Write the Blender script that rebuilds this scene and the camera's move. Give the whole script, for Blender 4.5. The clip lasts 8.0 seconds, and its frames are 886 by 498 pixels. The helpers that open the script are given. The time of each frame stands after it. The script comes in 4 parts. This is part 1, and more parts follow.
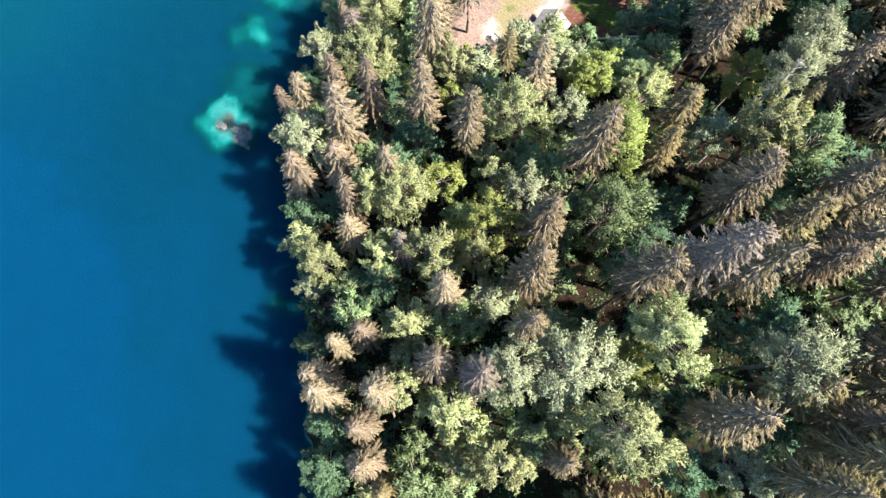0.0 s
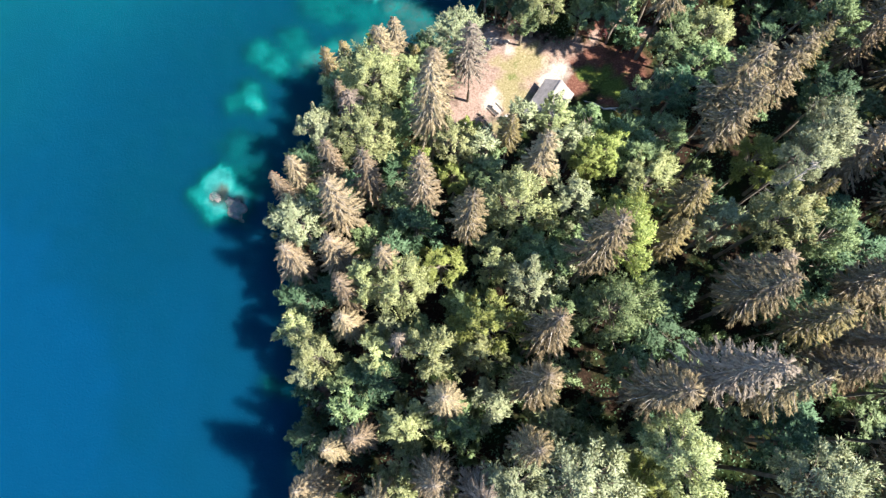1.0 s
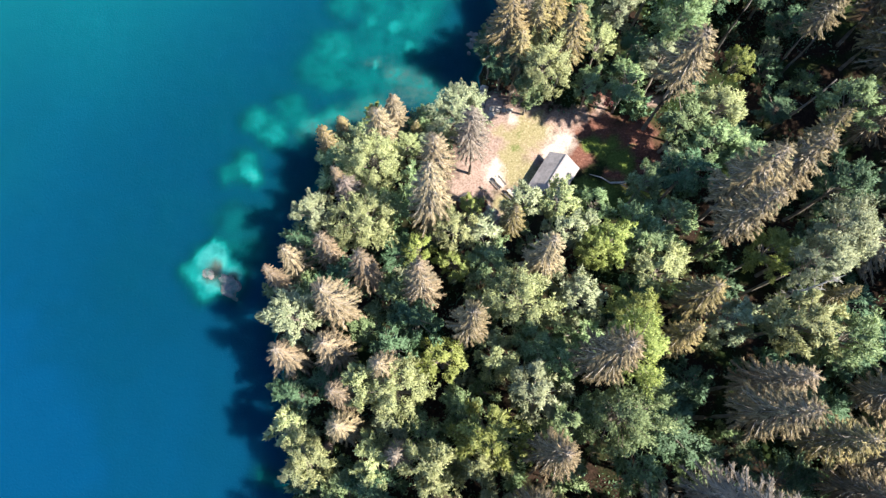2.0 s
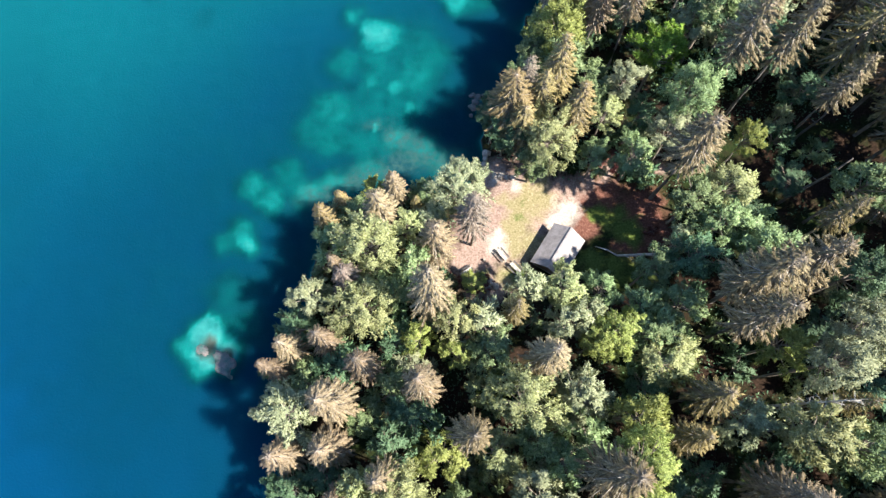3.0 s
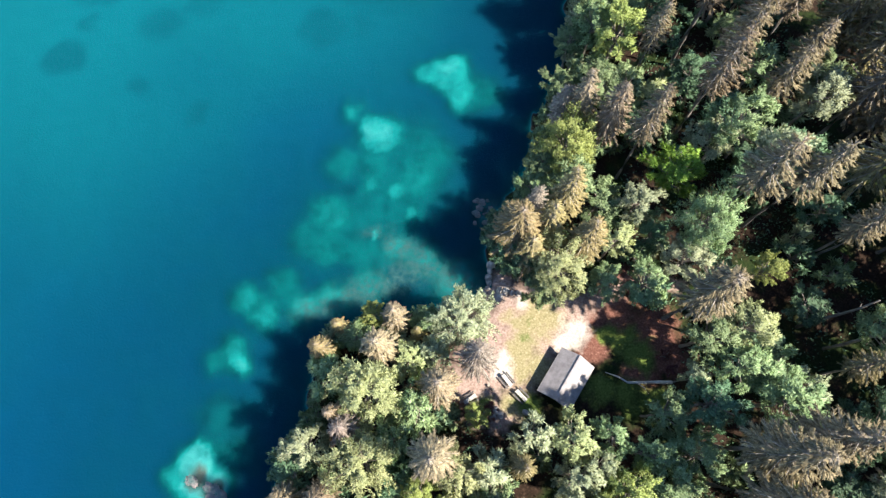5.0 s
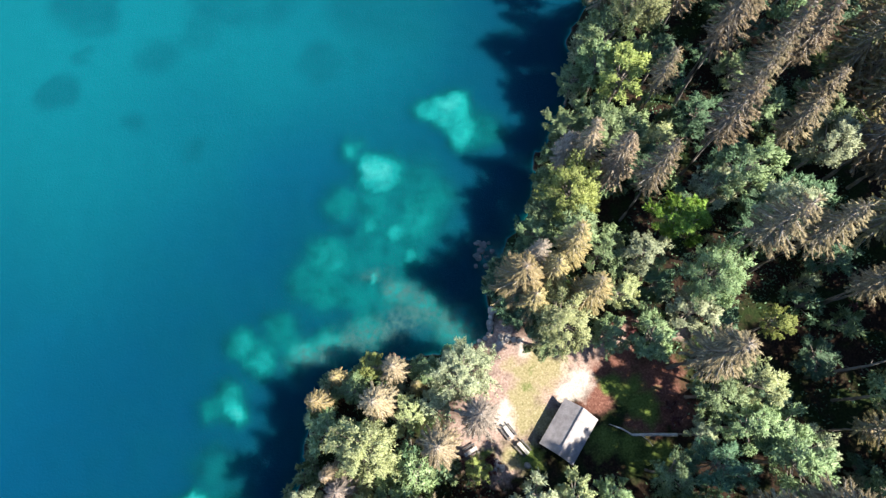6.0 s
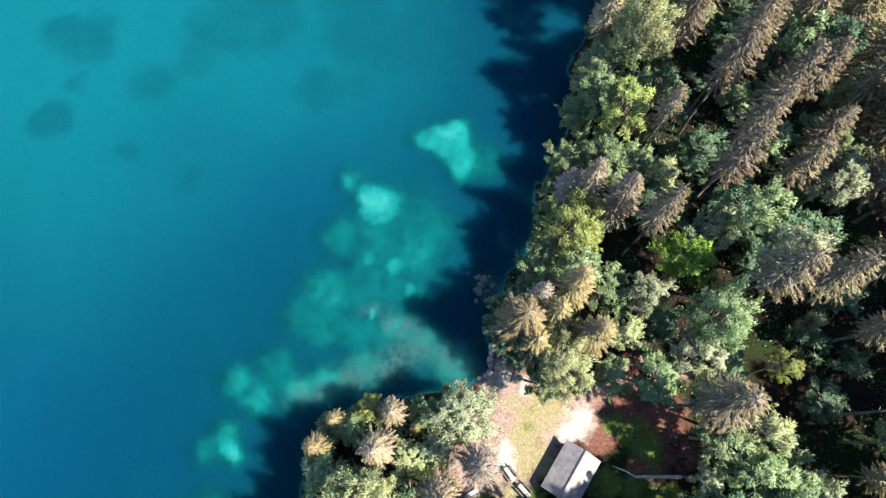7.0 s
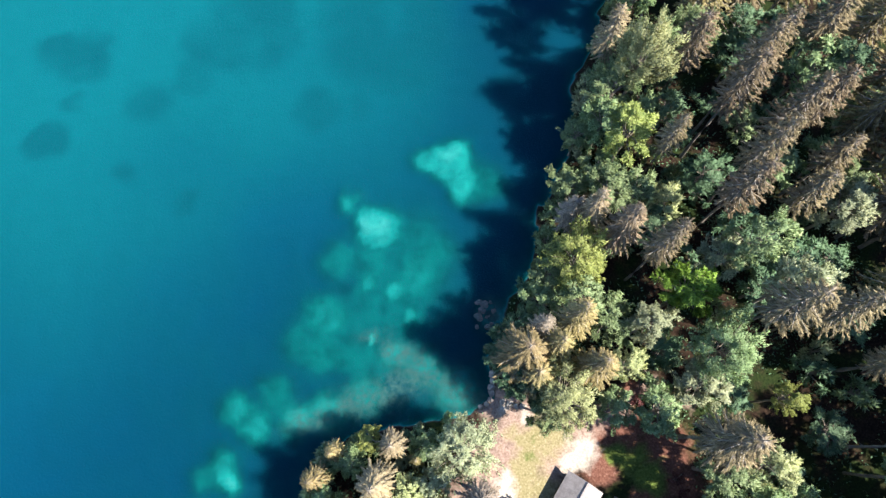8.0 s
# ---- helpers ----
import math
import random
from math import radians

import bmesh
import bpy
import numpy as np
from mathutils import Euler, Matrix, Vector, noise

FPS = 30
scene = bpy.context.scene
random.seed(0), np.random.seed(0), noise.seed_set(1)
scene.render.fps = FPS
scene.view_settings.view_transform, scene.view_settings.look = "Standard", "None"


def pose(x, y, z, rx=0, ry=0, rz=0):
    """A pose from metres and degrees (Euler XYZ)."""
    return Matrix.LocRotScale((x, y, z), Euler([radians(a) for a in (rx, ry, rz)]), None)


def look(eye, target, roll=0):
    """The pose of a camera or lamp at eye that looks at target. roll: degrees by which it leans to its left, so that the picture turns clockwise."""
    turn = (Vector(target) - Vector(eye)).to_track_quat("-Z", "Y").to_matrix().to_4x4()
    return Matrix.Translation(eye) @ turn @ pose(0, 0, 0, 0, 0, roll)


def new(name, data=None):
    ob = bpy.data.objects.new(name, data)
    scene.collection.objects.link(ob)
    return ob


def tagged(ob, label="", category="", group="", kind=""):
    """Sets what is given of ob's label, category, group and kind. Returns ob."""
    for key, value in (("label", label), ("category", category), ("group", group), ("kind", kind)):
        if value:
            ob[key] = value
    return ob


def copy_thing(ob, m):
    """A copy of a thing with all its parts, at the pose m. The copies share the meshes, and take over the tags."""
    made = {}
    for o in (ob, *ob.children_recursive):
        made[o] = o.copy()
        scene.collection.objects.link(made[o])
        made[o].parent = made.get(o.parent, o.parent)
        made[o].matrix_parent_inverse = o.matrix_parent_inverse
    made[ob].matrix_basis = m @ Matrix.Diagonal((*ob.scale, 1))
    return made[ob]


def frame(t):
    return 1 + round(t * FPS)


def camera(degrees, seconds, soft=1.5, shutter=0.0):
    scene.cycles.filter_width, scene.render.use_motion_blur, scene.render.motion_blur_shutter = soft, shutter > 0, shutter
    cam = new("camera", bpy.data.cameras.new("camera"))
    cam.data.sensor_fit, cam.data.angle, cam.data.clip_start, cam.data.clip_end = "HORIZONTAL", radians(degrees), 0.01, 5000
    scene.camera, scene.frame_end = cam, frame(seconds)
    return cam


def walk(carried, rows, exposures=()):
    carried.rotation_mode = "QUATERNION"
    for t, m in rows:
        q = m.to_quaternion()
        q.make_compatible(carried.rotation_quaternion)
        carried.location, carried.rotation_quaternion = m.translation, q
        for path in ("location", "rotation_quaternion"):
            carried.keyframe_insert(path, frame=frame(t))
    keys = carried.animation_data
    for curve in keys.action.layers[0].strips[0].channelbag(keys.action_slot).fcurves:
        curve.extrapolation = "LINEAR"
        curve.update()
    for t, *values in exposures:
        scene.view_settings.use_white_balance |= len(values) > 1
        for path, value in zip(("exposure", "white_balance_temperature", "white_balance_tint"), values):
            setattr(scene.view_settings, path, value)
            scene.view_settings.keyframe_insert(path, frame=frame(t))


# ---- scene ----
cam = camera(73.2, 8.0, soft=1.4)
PATH = [
    (0, (-5.311, -2.502, 68.224), (-5.24, -2.005, 66.288), -2.3),
    (0.5, (-4.628, 1.332, 68.146), (-4.553, 1.849, 66.216), -2.1),
    (1, (-3.94, 5.306, 68.092), (-3.859, 5.845, 66.168), -1.8),
    (1.5, (-3.097, 9.424, 68.005), (-3.016, 9.98, 66.086), -2.0),
    (2, (-2.174, 13.67, 67.977), (-2.097, 14.242, 66.062), -2.5),
    (3.5, (0.421, 26.179, 68.606), (0.484, 26.761, 66.694), -3.9),
    (4, (0.941, 29.793, 68.829), (1.006, 30.378, 66.918), -3.7),
    (4.5, (1.371, 32.952, 69.006), (1.437, 33.542, 67.096), -3.5),
    (6, (2.622, 41.442, 69.355), (2.69, 42.03, 67.444), -3.1),
    (6.5, (2.886, 43.747, 69.372), (2.957, 44.332, 67.46), -2.7),
    (7, (3.088, 45.775, 69.412), (3.163, 46.359, 67.501), -2.3),
    (7.5, (3.338, 47.539, 69.477), (3.413, 48.119, 67.565), -2.3),
    (8, (3.718, 49.124, 69.503), (3.789, 49.7, 67.589), -2.6),
]
walk(cam, [(t, look(eye, target, roll)) for t, eye, target, roll in PATH])

# ---- light ----
SUN_EL, SUN_AZ = 51.0, -28.0          # azimuth counted from +x
world = bpy.data.worlds.new("sky")
scene.world = world
world.use_nodes = True
wn = world.node_tree
sky = wn.nodes.new("ShaderNodeTexSky")
sky.sky_type, sky.sun_disc = "NISHITA", False
sky.sun_elevation, sky.sun_rotation = radians(SUN_EL), radians(90 - SUN_AZ)
sky.ozone_density, sky.dust_density = 6.0, 0.0
wn.nodes["Background"].inputs["Strength"].default_value = 0.098
wn.links.new(sky.outputs["Color"], wn.nodes["Background"].inputs["Color"])
sun = new("sun", bpy.data.lights.new("sun", "SUN"))
sun.data.energy, sun.data.angle, sun.data.color = 5.0, radians(1.1), (1.0, 0.93, 0.82)
ce = math.cos(radians(SUN_EL))
sun_dir = Vector((ce * math.cos(radians(SUN_AZ)), ce * math.sin(radians(SUN_AZ)), math.sin(radians(SUN_EL))))
sun.matrix_world = look(tuple(sun_dir * 200), (0, 0, 0))
scene.view_settings.exposure = 1.55


# ---- materials ----
def mat(name):
    m = bpy.data.materials.new(name)
    m.use_nodes = True
    nt = m.node_tree
    return m, nt, nt.nodes["Principled BSDF"], nt.links.new


def node(nt, kind, **inputs):
    n = nt.nodes.new(kind)
    for k, v in inputs.items():
        n.inputs[k.replace("_", " ")].default_value = v
    return n


def ramp(nt, source, stops):
    r = nt.nodes.new("ShaderNodeValToRGB")
    e = r.color_ramp.elements
    while len(e) < len(stops):
        e.new(0.5)
    for el, (p, c) in zip(e, stops):
        el.position, el.color = p, (*c, 1)
    nt.links.new(source, r.inputs[0])
    return r


def mixed(nt, fac, a, b, blend="MIX"):
    n = nt.nodes.new("ShaderNodeMix")
    n.data_type, n.blend_type = "RGBA", blend
    for sock, v in ((n.inputs[0], fac), (n.inputs[6], a), (n.inputs[7], b)):
        if isinstance(v, (int, float)):
            sock.default_value = v
        elif isinstance(v, tuple):
            sock.default_value = (*v, 1)
        else:
            nt.links.new(v, sock)
    return n.outputs[2]


def position(nt):
    return nt.nodes.new("ShaderNodeNewGeometry").outputs["Position"]


def noise_tex(nt, scale, detail=4.0, vec=None, rough=0.55):
    n = node(nt, "ShaderNodeTexNoise", Scale=scale, Detail=detail, Roughness=rough)
    nt.links.new(vec if vec else position(nt), n.inputs["Vector"])
    return n.outputs["Fac"]


def bumped(nt, bsdf, height, strength, distance):
    b = node(nt, "ShaderNodeBump", Strength=strength, Distance=distance)
    nt.links.new(height, b.inputs["Height"])
    nt.links.new(b.outputs["Normal"], bsdf.inputs["Normal"])


def foliage(name, dark, mid, light, see_through=0.25, inner=None):
    """Leaves or needles: tone varies leaf by leaf, clump by clump and tree by tree; inner: the thin old needles near the stem."""
    m, nt, bsdf, link = mat(name)
    geo = nt.nodes.new("ShaderNodeNewGeometry")
    info = nt.nodes.new("ShaderNodeObjectInfo")
    leaf = ramp(nt, geo.outputs["Random Per Island"], [(0.0, dark), (0.5, mid), (1.0, light)]).outputs[0]
    if inner:
        at = nt.nodes.new("ShaderNodeAttribute")
        at.attribute_name = "along"
        leaf = mixed(nt, ramp(nt, at.outputs["Fac"], [(0.15, (0.85, 0.85, 0.85)), (0.5, (0, 0, 0))]).outputs[0], leaf, inner)
    clump = noise_tex(nt, 0.6, 5.0, None, 0.72)
    tone = mixed(nt, 1.0, leaf, ramp(nt, clump, [(0.32, (0.62, 0.66, 0.64)), (0.68, (1.36, 1.3, 1.22))]).outputs[0], "MULTIPLY")
    hsv = node(nt, "ShaderNodeHueSaturation", Saturation=1.0, Fac=1.0)
    for source, sock, lo, hi in ((info.outputs["Random"], "Value", 0.82, 1.18), (info.outputs["Random"], "Hue", 0.488, 0.512)):
        mr = node(nt, "ShaderNodeMapRange", To_Min=lo, To_Max=hi)
        link(source, mr.inputs["Value"])
        link(mr.outputs[0], hsv.inputs[sock])
    link(tone, hsv.inputs["Color"])
    link(hsv.outputs[0], bsdf.inputs["Base Color"])
    bsdf.inputs["Roughness"].default_value = 0.6
    bsdf.inputs["Specular IOR Level"].default_value = 0.25
    tr = nt.nodes.new("ShaderNodeBsdfTranslucent")
    link(hsv.outputs[0], tr.inputs["Color"])
    mx = node(nt, "ShaderNodeMixShader", Fac=see_through)
    link(bsdf.outputs[0], mx.inputs[1])
    link(tr.outputs[0], mx.inputs[2])
    link(mx.outputs[0], nt.nodes["Material Output"].inputs["Surface"])
    return m


def surface(name, a, b, scale, rough=0.8, bump=0.3, depth=0.03, fine=6.0):
    """A matt surface with stains at one size and grain at a finer one."""
    m, nt, bsdf, link = mat(name)
    big, small = noise_tex(nt, scale), noise_tex(nt, scale * fine)
    tone = mixed(nt, ramp(nt, big, [(0.35, (0, 0, 0)), (0.65, (1, 1, 1))]).outputs[0], a, b)
    link(mixed(nt, 0.6, tone, ramp(nt, small, [(0.3, (0.6, 0.6, 0.6)), (0.7, (1.2, 1.2, 1.2))]).outputs[0], "MULTIPLY"), bsdf.inputs["Base Color"])
    bsdf.inputs["Roughness"].default_value = rough
    bumped(nt, bsdf, small, bump, depth)
    return m


FOLIAGE = {
    "tan": foliage("needles_tan", (0.1509, 0.1191, 0.0765), (0.2765, 0.2197, 0.1448), (0.4173, 0.3387, 0.2264), 0.15, (0.371, 0.315, 0.2707)),
    "gold": foliage("needles_gold", (0.1631, 0.1337, 0.0589), (0.2815, 0.2296, 0.1092), (0.4051, 0.3343, 0.171), 0.15, (0.336, 0.2805, 0.1995)),
    "brown": foliage("needles_brown", (0.08537, 0.06745, 0.03903), (0.1908, 0.1496, 0.08904), (0.3315, 0.2659, 0.1647), 0.15, (0.2511, 0.2082, 0.1757)),
    "olive": foliage("needles_olive", (0.09858, 0.09002, 0.04103), (0.207, 0.1712, 0.07966), (0.345, 0.2838, 0.1449), 0.15, (0.2411, 0.2055, 0.1619)),
    "grey": foliage("needles_grey", (0.1373, 0.1113, 0.09131), (0.2482, 0.2027, 0.1674), (0.3696, 0.3098, 0.2587), 0.12, (0.295, 0.25, 0.222)),
    "green": foliage("leaves_green", (0.1055, 0.1662, 0.07057), (0.2051, 0.2843, 0.1362), (0.3163, 0.4022, 0.213), 0.18),
    "light": foliage("leaves_light", (0.2357, 0.2733, 0.1193), (0.3464, 0.3818, 0.192), (0.4523, 0.4807, 0.2646), 0.2),
    "silver": foliage("leaves_silver", (0.217, 0.2576, 0.1513), (0.3202, 0.3628, 0.2241), (0.4341, 0.468, 0.3082), 0.16),
    "lime": foliage("leaves_lime", (0.1854, 0.2294, 0.05613), (0.2835, 0.3362, 0.1023), (0.4198, 0.4589, 0.1746), 0.25),
    "vivid": foliage("leaves_vivid", (0.11, 0.22, 0.03), (0.19, 0.33, 0.05), (0.30, 0.45, 0.09), 0.35),
    "red": foliage("leaves_red", (0.07, 0.022, 0.0216), (0.13, 0.045, 0.0432), (0.22, 0.095, 0.0864), 0.25),
    "dark": foliage("leaves_dark", (0.0495, 0.099, 0.05152), (0.099, 0.1815, 0.1002), (0.154, 0.253, 0.1502), 0.16),
}
BARK = surface("bark", (0.16, 0.13, 0.10), (0.30, 0.26, 0.22), 1.5, 0.9, 0.6, 0.05)
# pale bark darkened further for the shade these trunks stand in
GREY_BARK = surface("grey_bark", (0.11, 0.097, 0.085), (0.20, 0.18, 0.16), 1.2, 0.9, 0.5, 0.04)
PALE_BARK = surface("pale_bark", (0.30, 0.26, 0.22), (0.46, 0.42, 0.36), 1.2, 0.85, 0.4, 0.03)
BIRCH = surface("birch_bark", (0.45, 0.42, 0.38), (0.66, 0.63, 0.58), 2.0, 0.8, 0.3, 0.02)
ROCK = surface("rock", (0.24, 0.21, 0.19), (0.42, 0.38, 0.34), 0.9, 0.85, 0.6, 0.08)
# its teal is painted in: the water's tint over the parts below the surface
WET_ROCK = surface("wet_rock", (0.03, 0.10, 0.095), (0.21, 0.175, 0.168), 1.0, 0.6, 1.0, 0.25)
ROOF = surface("roof_shingle", (0.235, 0.212, 0.212), (0.35, 0.32, 0.318), 1.6, 0.75, 0.4, 0.02, 9.0)
LOG_WALL = surface("dark_timber", (0.10, 0.065, 0.045), (0.17, 0.115, 0.08), 1.4, 0.8, 0.4, 0.02)
PLANK = surface("grey_planks", (0.34, 0.315, 0.29), (0.52, 0.49, 0.45), 2.5, 0.8, 0.3, 0.01)
SHADE_PLANK = surface("shade_planks", (0.05, 0.045, 0.045), (0.10, 0.09, 0.085), 2.5, 0.7, 0.3, 0.01)


def ground_material():
    m, nt, bsdf, link = mat("ground_and_bed")
    pos = position(nt)
    fine, mid, broad = noise_tex(nt, 4.5, 5.0), noise_tex(nt, 1.1, 4.0), noise_tex(nt, 0.28, 3.0)

    def mask(name, soft=0.6):
        at = nt.nodes.new("ShaderNodeAttribute")
        at.attribute_name = name
        add = nt.nodes.new("ShaderNodeMath")
        add.operation = "ADD"
        link(at.outputs["Fac"], add.inputs[0])
        link(ramp(nt, mid, [(0.25, (0, 0, 0)), (0.75, (0.5, 0.5, 0.5))]).outputs[0], add.inputs[1])
        return ramp(nt, add.outputs[0], [(0.75 - soft / 2, (0, 0, 0)), (0.75 + soft / 2, (1, 1, 1))]).outputs[0]

    # litter and moss are darkened, with the deep shade under the crowns included
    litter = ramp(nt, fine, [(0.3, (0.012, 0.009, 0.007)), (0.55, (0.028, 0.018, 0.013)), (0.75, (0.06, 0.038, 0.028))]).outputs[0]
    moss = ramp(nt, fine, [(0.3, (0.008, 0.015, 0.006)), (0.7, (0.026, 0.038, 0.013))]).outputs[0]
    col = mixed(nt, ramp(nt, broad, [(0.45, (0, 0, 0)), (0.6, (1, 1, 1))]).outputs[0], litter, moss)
    soil = ramp(nt, fine, [(0.25, (0.1488, 0.09109, 0.0736)), (0.5, (0.2819, 0.2018, 0.1676)), (0.8, (0.3915, 0.3049, 0.2617))]).outputs[0]
    grass = ramp(nt, fine, [(0.25, (0.1395, 0.1219, 0.05828)), (0.55, (0.2565, 0.2211, 0.1222)), (0.8, (0.3825, 0.3294, 0.2303))]).outputs[0]
    green = ramp(nt, fine, [(0.25, (0.045, 0.065, 0.016)), (0.6, (0.105, 0.145, 0.036)), (0.8, (0.18, 0.215, 0.075))]).outputs[0]
    gravel = ramp(nt, fine, [(0.2, (0.2662, 0.2217, 0.1881)), (0.5, (0.4072, 0.3642, 0.3189)), (0.8, (0.5168, 0.475, 0.4253))]).outputs[0]
    earth = ramp(nt, fine, [(0.25, (0.07395, 0.03132, 0.02262)), (0.55, (0.1479, 0.06786, 0.05046)), (0.8, (0.261, 0.1479, 0.1218))]).outputs[0]
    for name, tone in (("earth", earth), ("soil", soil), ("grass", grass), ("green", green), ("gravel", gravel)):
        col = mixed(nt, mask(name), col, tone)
    # the water's tint by depth is painted into the bed; the water stays clear
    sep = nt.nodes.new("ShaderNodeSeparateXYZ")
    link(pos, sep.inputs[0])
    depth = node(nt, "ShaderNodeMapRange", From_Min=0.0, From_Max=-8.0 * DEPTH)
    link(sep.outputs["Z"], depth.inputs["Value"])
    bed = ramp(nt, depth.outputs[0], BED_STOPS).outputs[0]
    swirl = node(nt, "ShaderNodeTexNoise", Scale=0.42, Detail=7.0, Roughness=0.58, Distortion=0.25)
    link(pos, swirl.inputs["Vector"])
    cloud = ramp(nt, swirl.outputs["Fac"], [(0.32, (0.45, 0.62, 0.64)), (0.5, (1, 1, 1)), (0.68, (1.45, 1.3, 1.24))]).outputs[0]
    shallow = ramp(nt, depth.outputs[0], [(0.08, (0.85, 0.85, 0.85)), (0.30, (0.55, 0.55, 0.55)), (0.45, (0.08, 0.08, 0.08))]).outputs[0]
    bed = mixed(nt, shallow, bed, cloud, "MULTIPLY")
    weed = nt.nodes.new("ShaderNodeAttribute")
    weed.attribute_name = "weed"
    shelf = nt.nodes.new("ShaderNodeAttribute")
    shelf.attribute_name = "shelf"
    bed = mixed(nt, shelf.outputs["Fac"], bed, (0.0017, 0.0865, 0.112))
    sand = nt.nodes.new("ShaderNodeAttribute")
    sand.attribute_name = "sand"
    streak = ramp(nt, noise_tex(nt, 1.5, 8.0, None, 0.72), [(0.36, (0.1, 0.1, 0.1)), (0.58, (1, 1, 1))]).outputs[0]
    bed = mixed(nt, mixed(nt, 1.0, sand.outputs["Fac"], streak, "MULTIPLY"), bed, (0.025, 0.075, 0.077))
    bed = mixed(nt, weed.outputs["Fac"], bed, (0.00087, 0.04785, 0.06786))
    wet = node(nt, "ShaderNodeMapRange", From_Min=0.03, From_Max=-0.04)
    link(sep.outputs["Z"], wet.inputs["Value"])
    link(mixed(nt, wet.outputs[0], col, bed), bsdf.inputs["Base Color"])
    bsdf.inputs["Roughness"].default_value = 0.9
    bsdf.inputs["Specular IOR Level"].default_value = 0.02
    bumped(nt, bsdf, fine, 0.5, 0.08)
    # the water scatters: light spreads sideways over the bed, so that shade on it has soft edges
    bsdf.subsurface_method = "BURLEY"
    bsdf.inputs["Subsurface Radius"].default_value = (1.0, 1.0, 1.0)
    bsdf.inputs["Subsurface Scale"].default_value = 3.0
    link(wet.outputs[0], bsdf.inputs["Subsurface Weight"])
    return m


# painted water tint by depth: stony grey at 0, then turquoise to blue
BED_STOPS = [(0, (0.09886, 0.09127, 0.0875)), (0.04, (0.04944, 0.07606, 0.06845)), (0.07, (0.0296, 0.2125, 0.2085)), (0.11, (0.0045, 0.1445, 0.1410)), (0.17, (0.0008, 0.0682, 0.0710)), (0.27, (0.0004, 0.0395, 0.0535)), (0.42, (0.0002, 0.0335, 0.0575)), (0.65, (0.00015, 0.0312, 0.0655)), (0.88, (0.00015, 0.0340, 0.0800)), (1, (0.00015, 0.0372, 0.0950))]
DEPTH = 0.12                            # flattens the bed's relief, so that its slopes take hardly any shading


def water_material():
    m, nt, bsdf, link = mat("lake_water")
    nt.nodes.remove(bsdf)
    clear = nt.nodes.new("ShaderNodeBsdfTransparent")
    gloss = node(nt, "ShaderNodeBsdfGlossy", Roughness=0.12)
    fres = node(nt, "ShaderNodeFresnel", IOR=1.17)   # seen through a polarising filter
    b = node(nt, "ShaderNodeBump", Strength=0.25, Distance=0.06)
    link(noise_tex(nt, 1.8, 3.0), b.inputs["Height"])
    link(b.outputs["Normal"], gloss.inputs["Normal"])
    mx = nt.nodes.new("ShaderNodeMixShader")
    link(fres.outputs[0], mx.inputs[0])
    link(clear.outputs[0], mx.inputs[1])
    link(gloss.outputs[0], mx.inputs[2])
    link(mx.outputs[0], nt.nodes["Material Output"].inputs["Surface"])
    return m


# ---- shape helpers ----


def mesh_of(name, verts, faces, material, smooth=False):
    me = bpy.data.meshes.new(name)
    me.from_pydata(np.asarray(verts, float).tolist(), [], faces if isinstance(faces, list) else faces.tolist())
    me.materials.append(material)
    if smooth:
        me.shade_smooth()
    me.update()
    return me


def leaf_mesh(name, leaves, soft, material, along=None):
    """A mesh of pointed leaves whose shading follows the clump they grow on. soft: one normal a leaf."""
    base, way, side, length, width = leaves
    n, half = np.asarray(soft), side * width[:, None] / 2
    v = np.stack([base + half, base + way * length[:, None], base - half], 1).reshape(-1, 3)
    f = np.arange(len(v)).reshape(-1, 3)
    flat = np.cross(v[1::3] - v[0::3], v[2::3] - v[0::3])
    turned = (flat * n).sum(1) < 0
    f[turned] = f[turned][:, ::-1]
    flat = unit(np.where(turned[:, None], -flat, flat))
    me = mesh_of(name, v, f, material, True)
    me.normals_split_custom_set_from_vertices(np.repeat(unit(0.62 * n + 0.38 * flat), 3, 0).tolist())
    if along is not None:
        me.attributes.new("along", "FLOAT", "POINT").data.foreach_set("value", np.repeat(along, 3).astype(np.float32))
    return me


def part(name, bm, material, parent, label=""):
    """One mesh object under a thing; bm is a bmesh or a ready mesh."""
    if isinstance(bm, bmesh.types.BMesh):
        me = bpy.data.meshes.new(name)
        bm.normal_update()
        bm.to_mesh(me)
        bm.free()
        me.materials.append(material)
    else:
        me = bm
    ob = new(name, me)
    ob.parent = parent
    return tagged(ob, label)


def beam(bm, p, q, w, h, bevel=0.0):
    """A straight squared timber from p to q, w wide and h deep."""
    p, q = Vector(p), Vector(q)
    got = bmesh.ops.create_cube(bm, size=1.0)["verts"]
    turn = (q - p).to_track_quat("X", "Z").to_matrix().to_4x4()
    bmesh.ops.transform(bm, matrix=Matrix.Translation((p + q) / 2) @ turn @ Matrix.Diagonal(((q - p).length, w, h, 1)), verts=got)
    if bevel:
        edges = list({e for v in got for e in v.link_edges})
        bmesh.ops.bevel(bm, geom=edges, offset=bevel, segments=1, affect="EDGES")


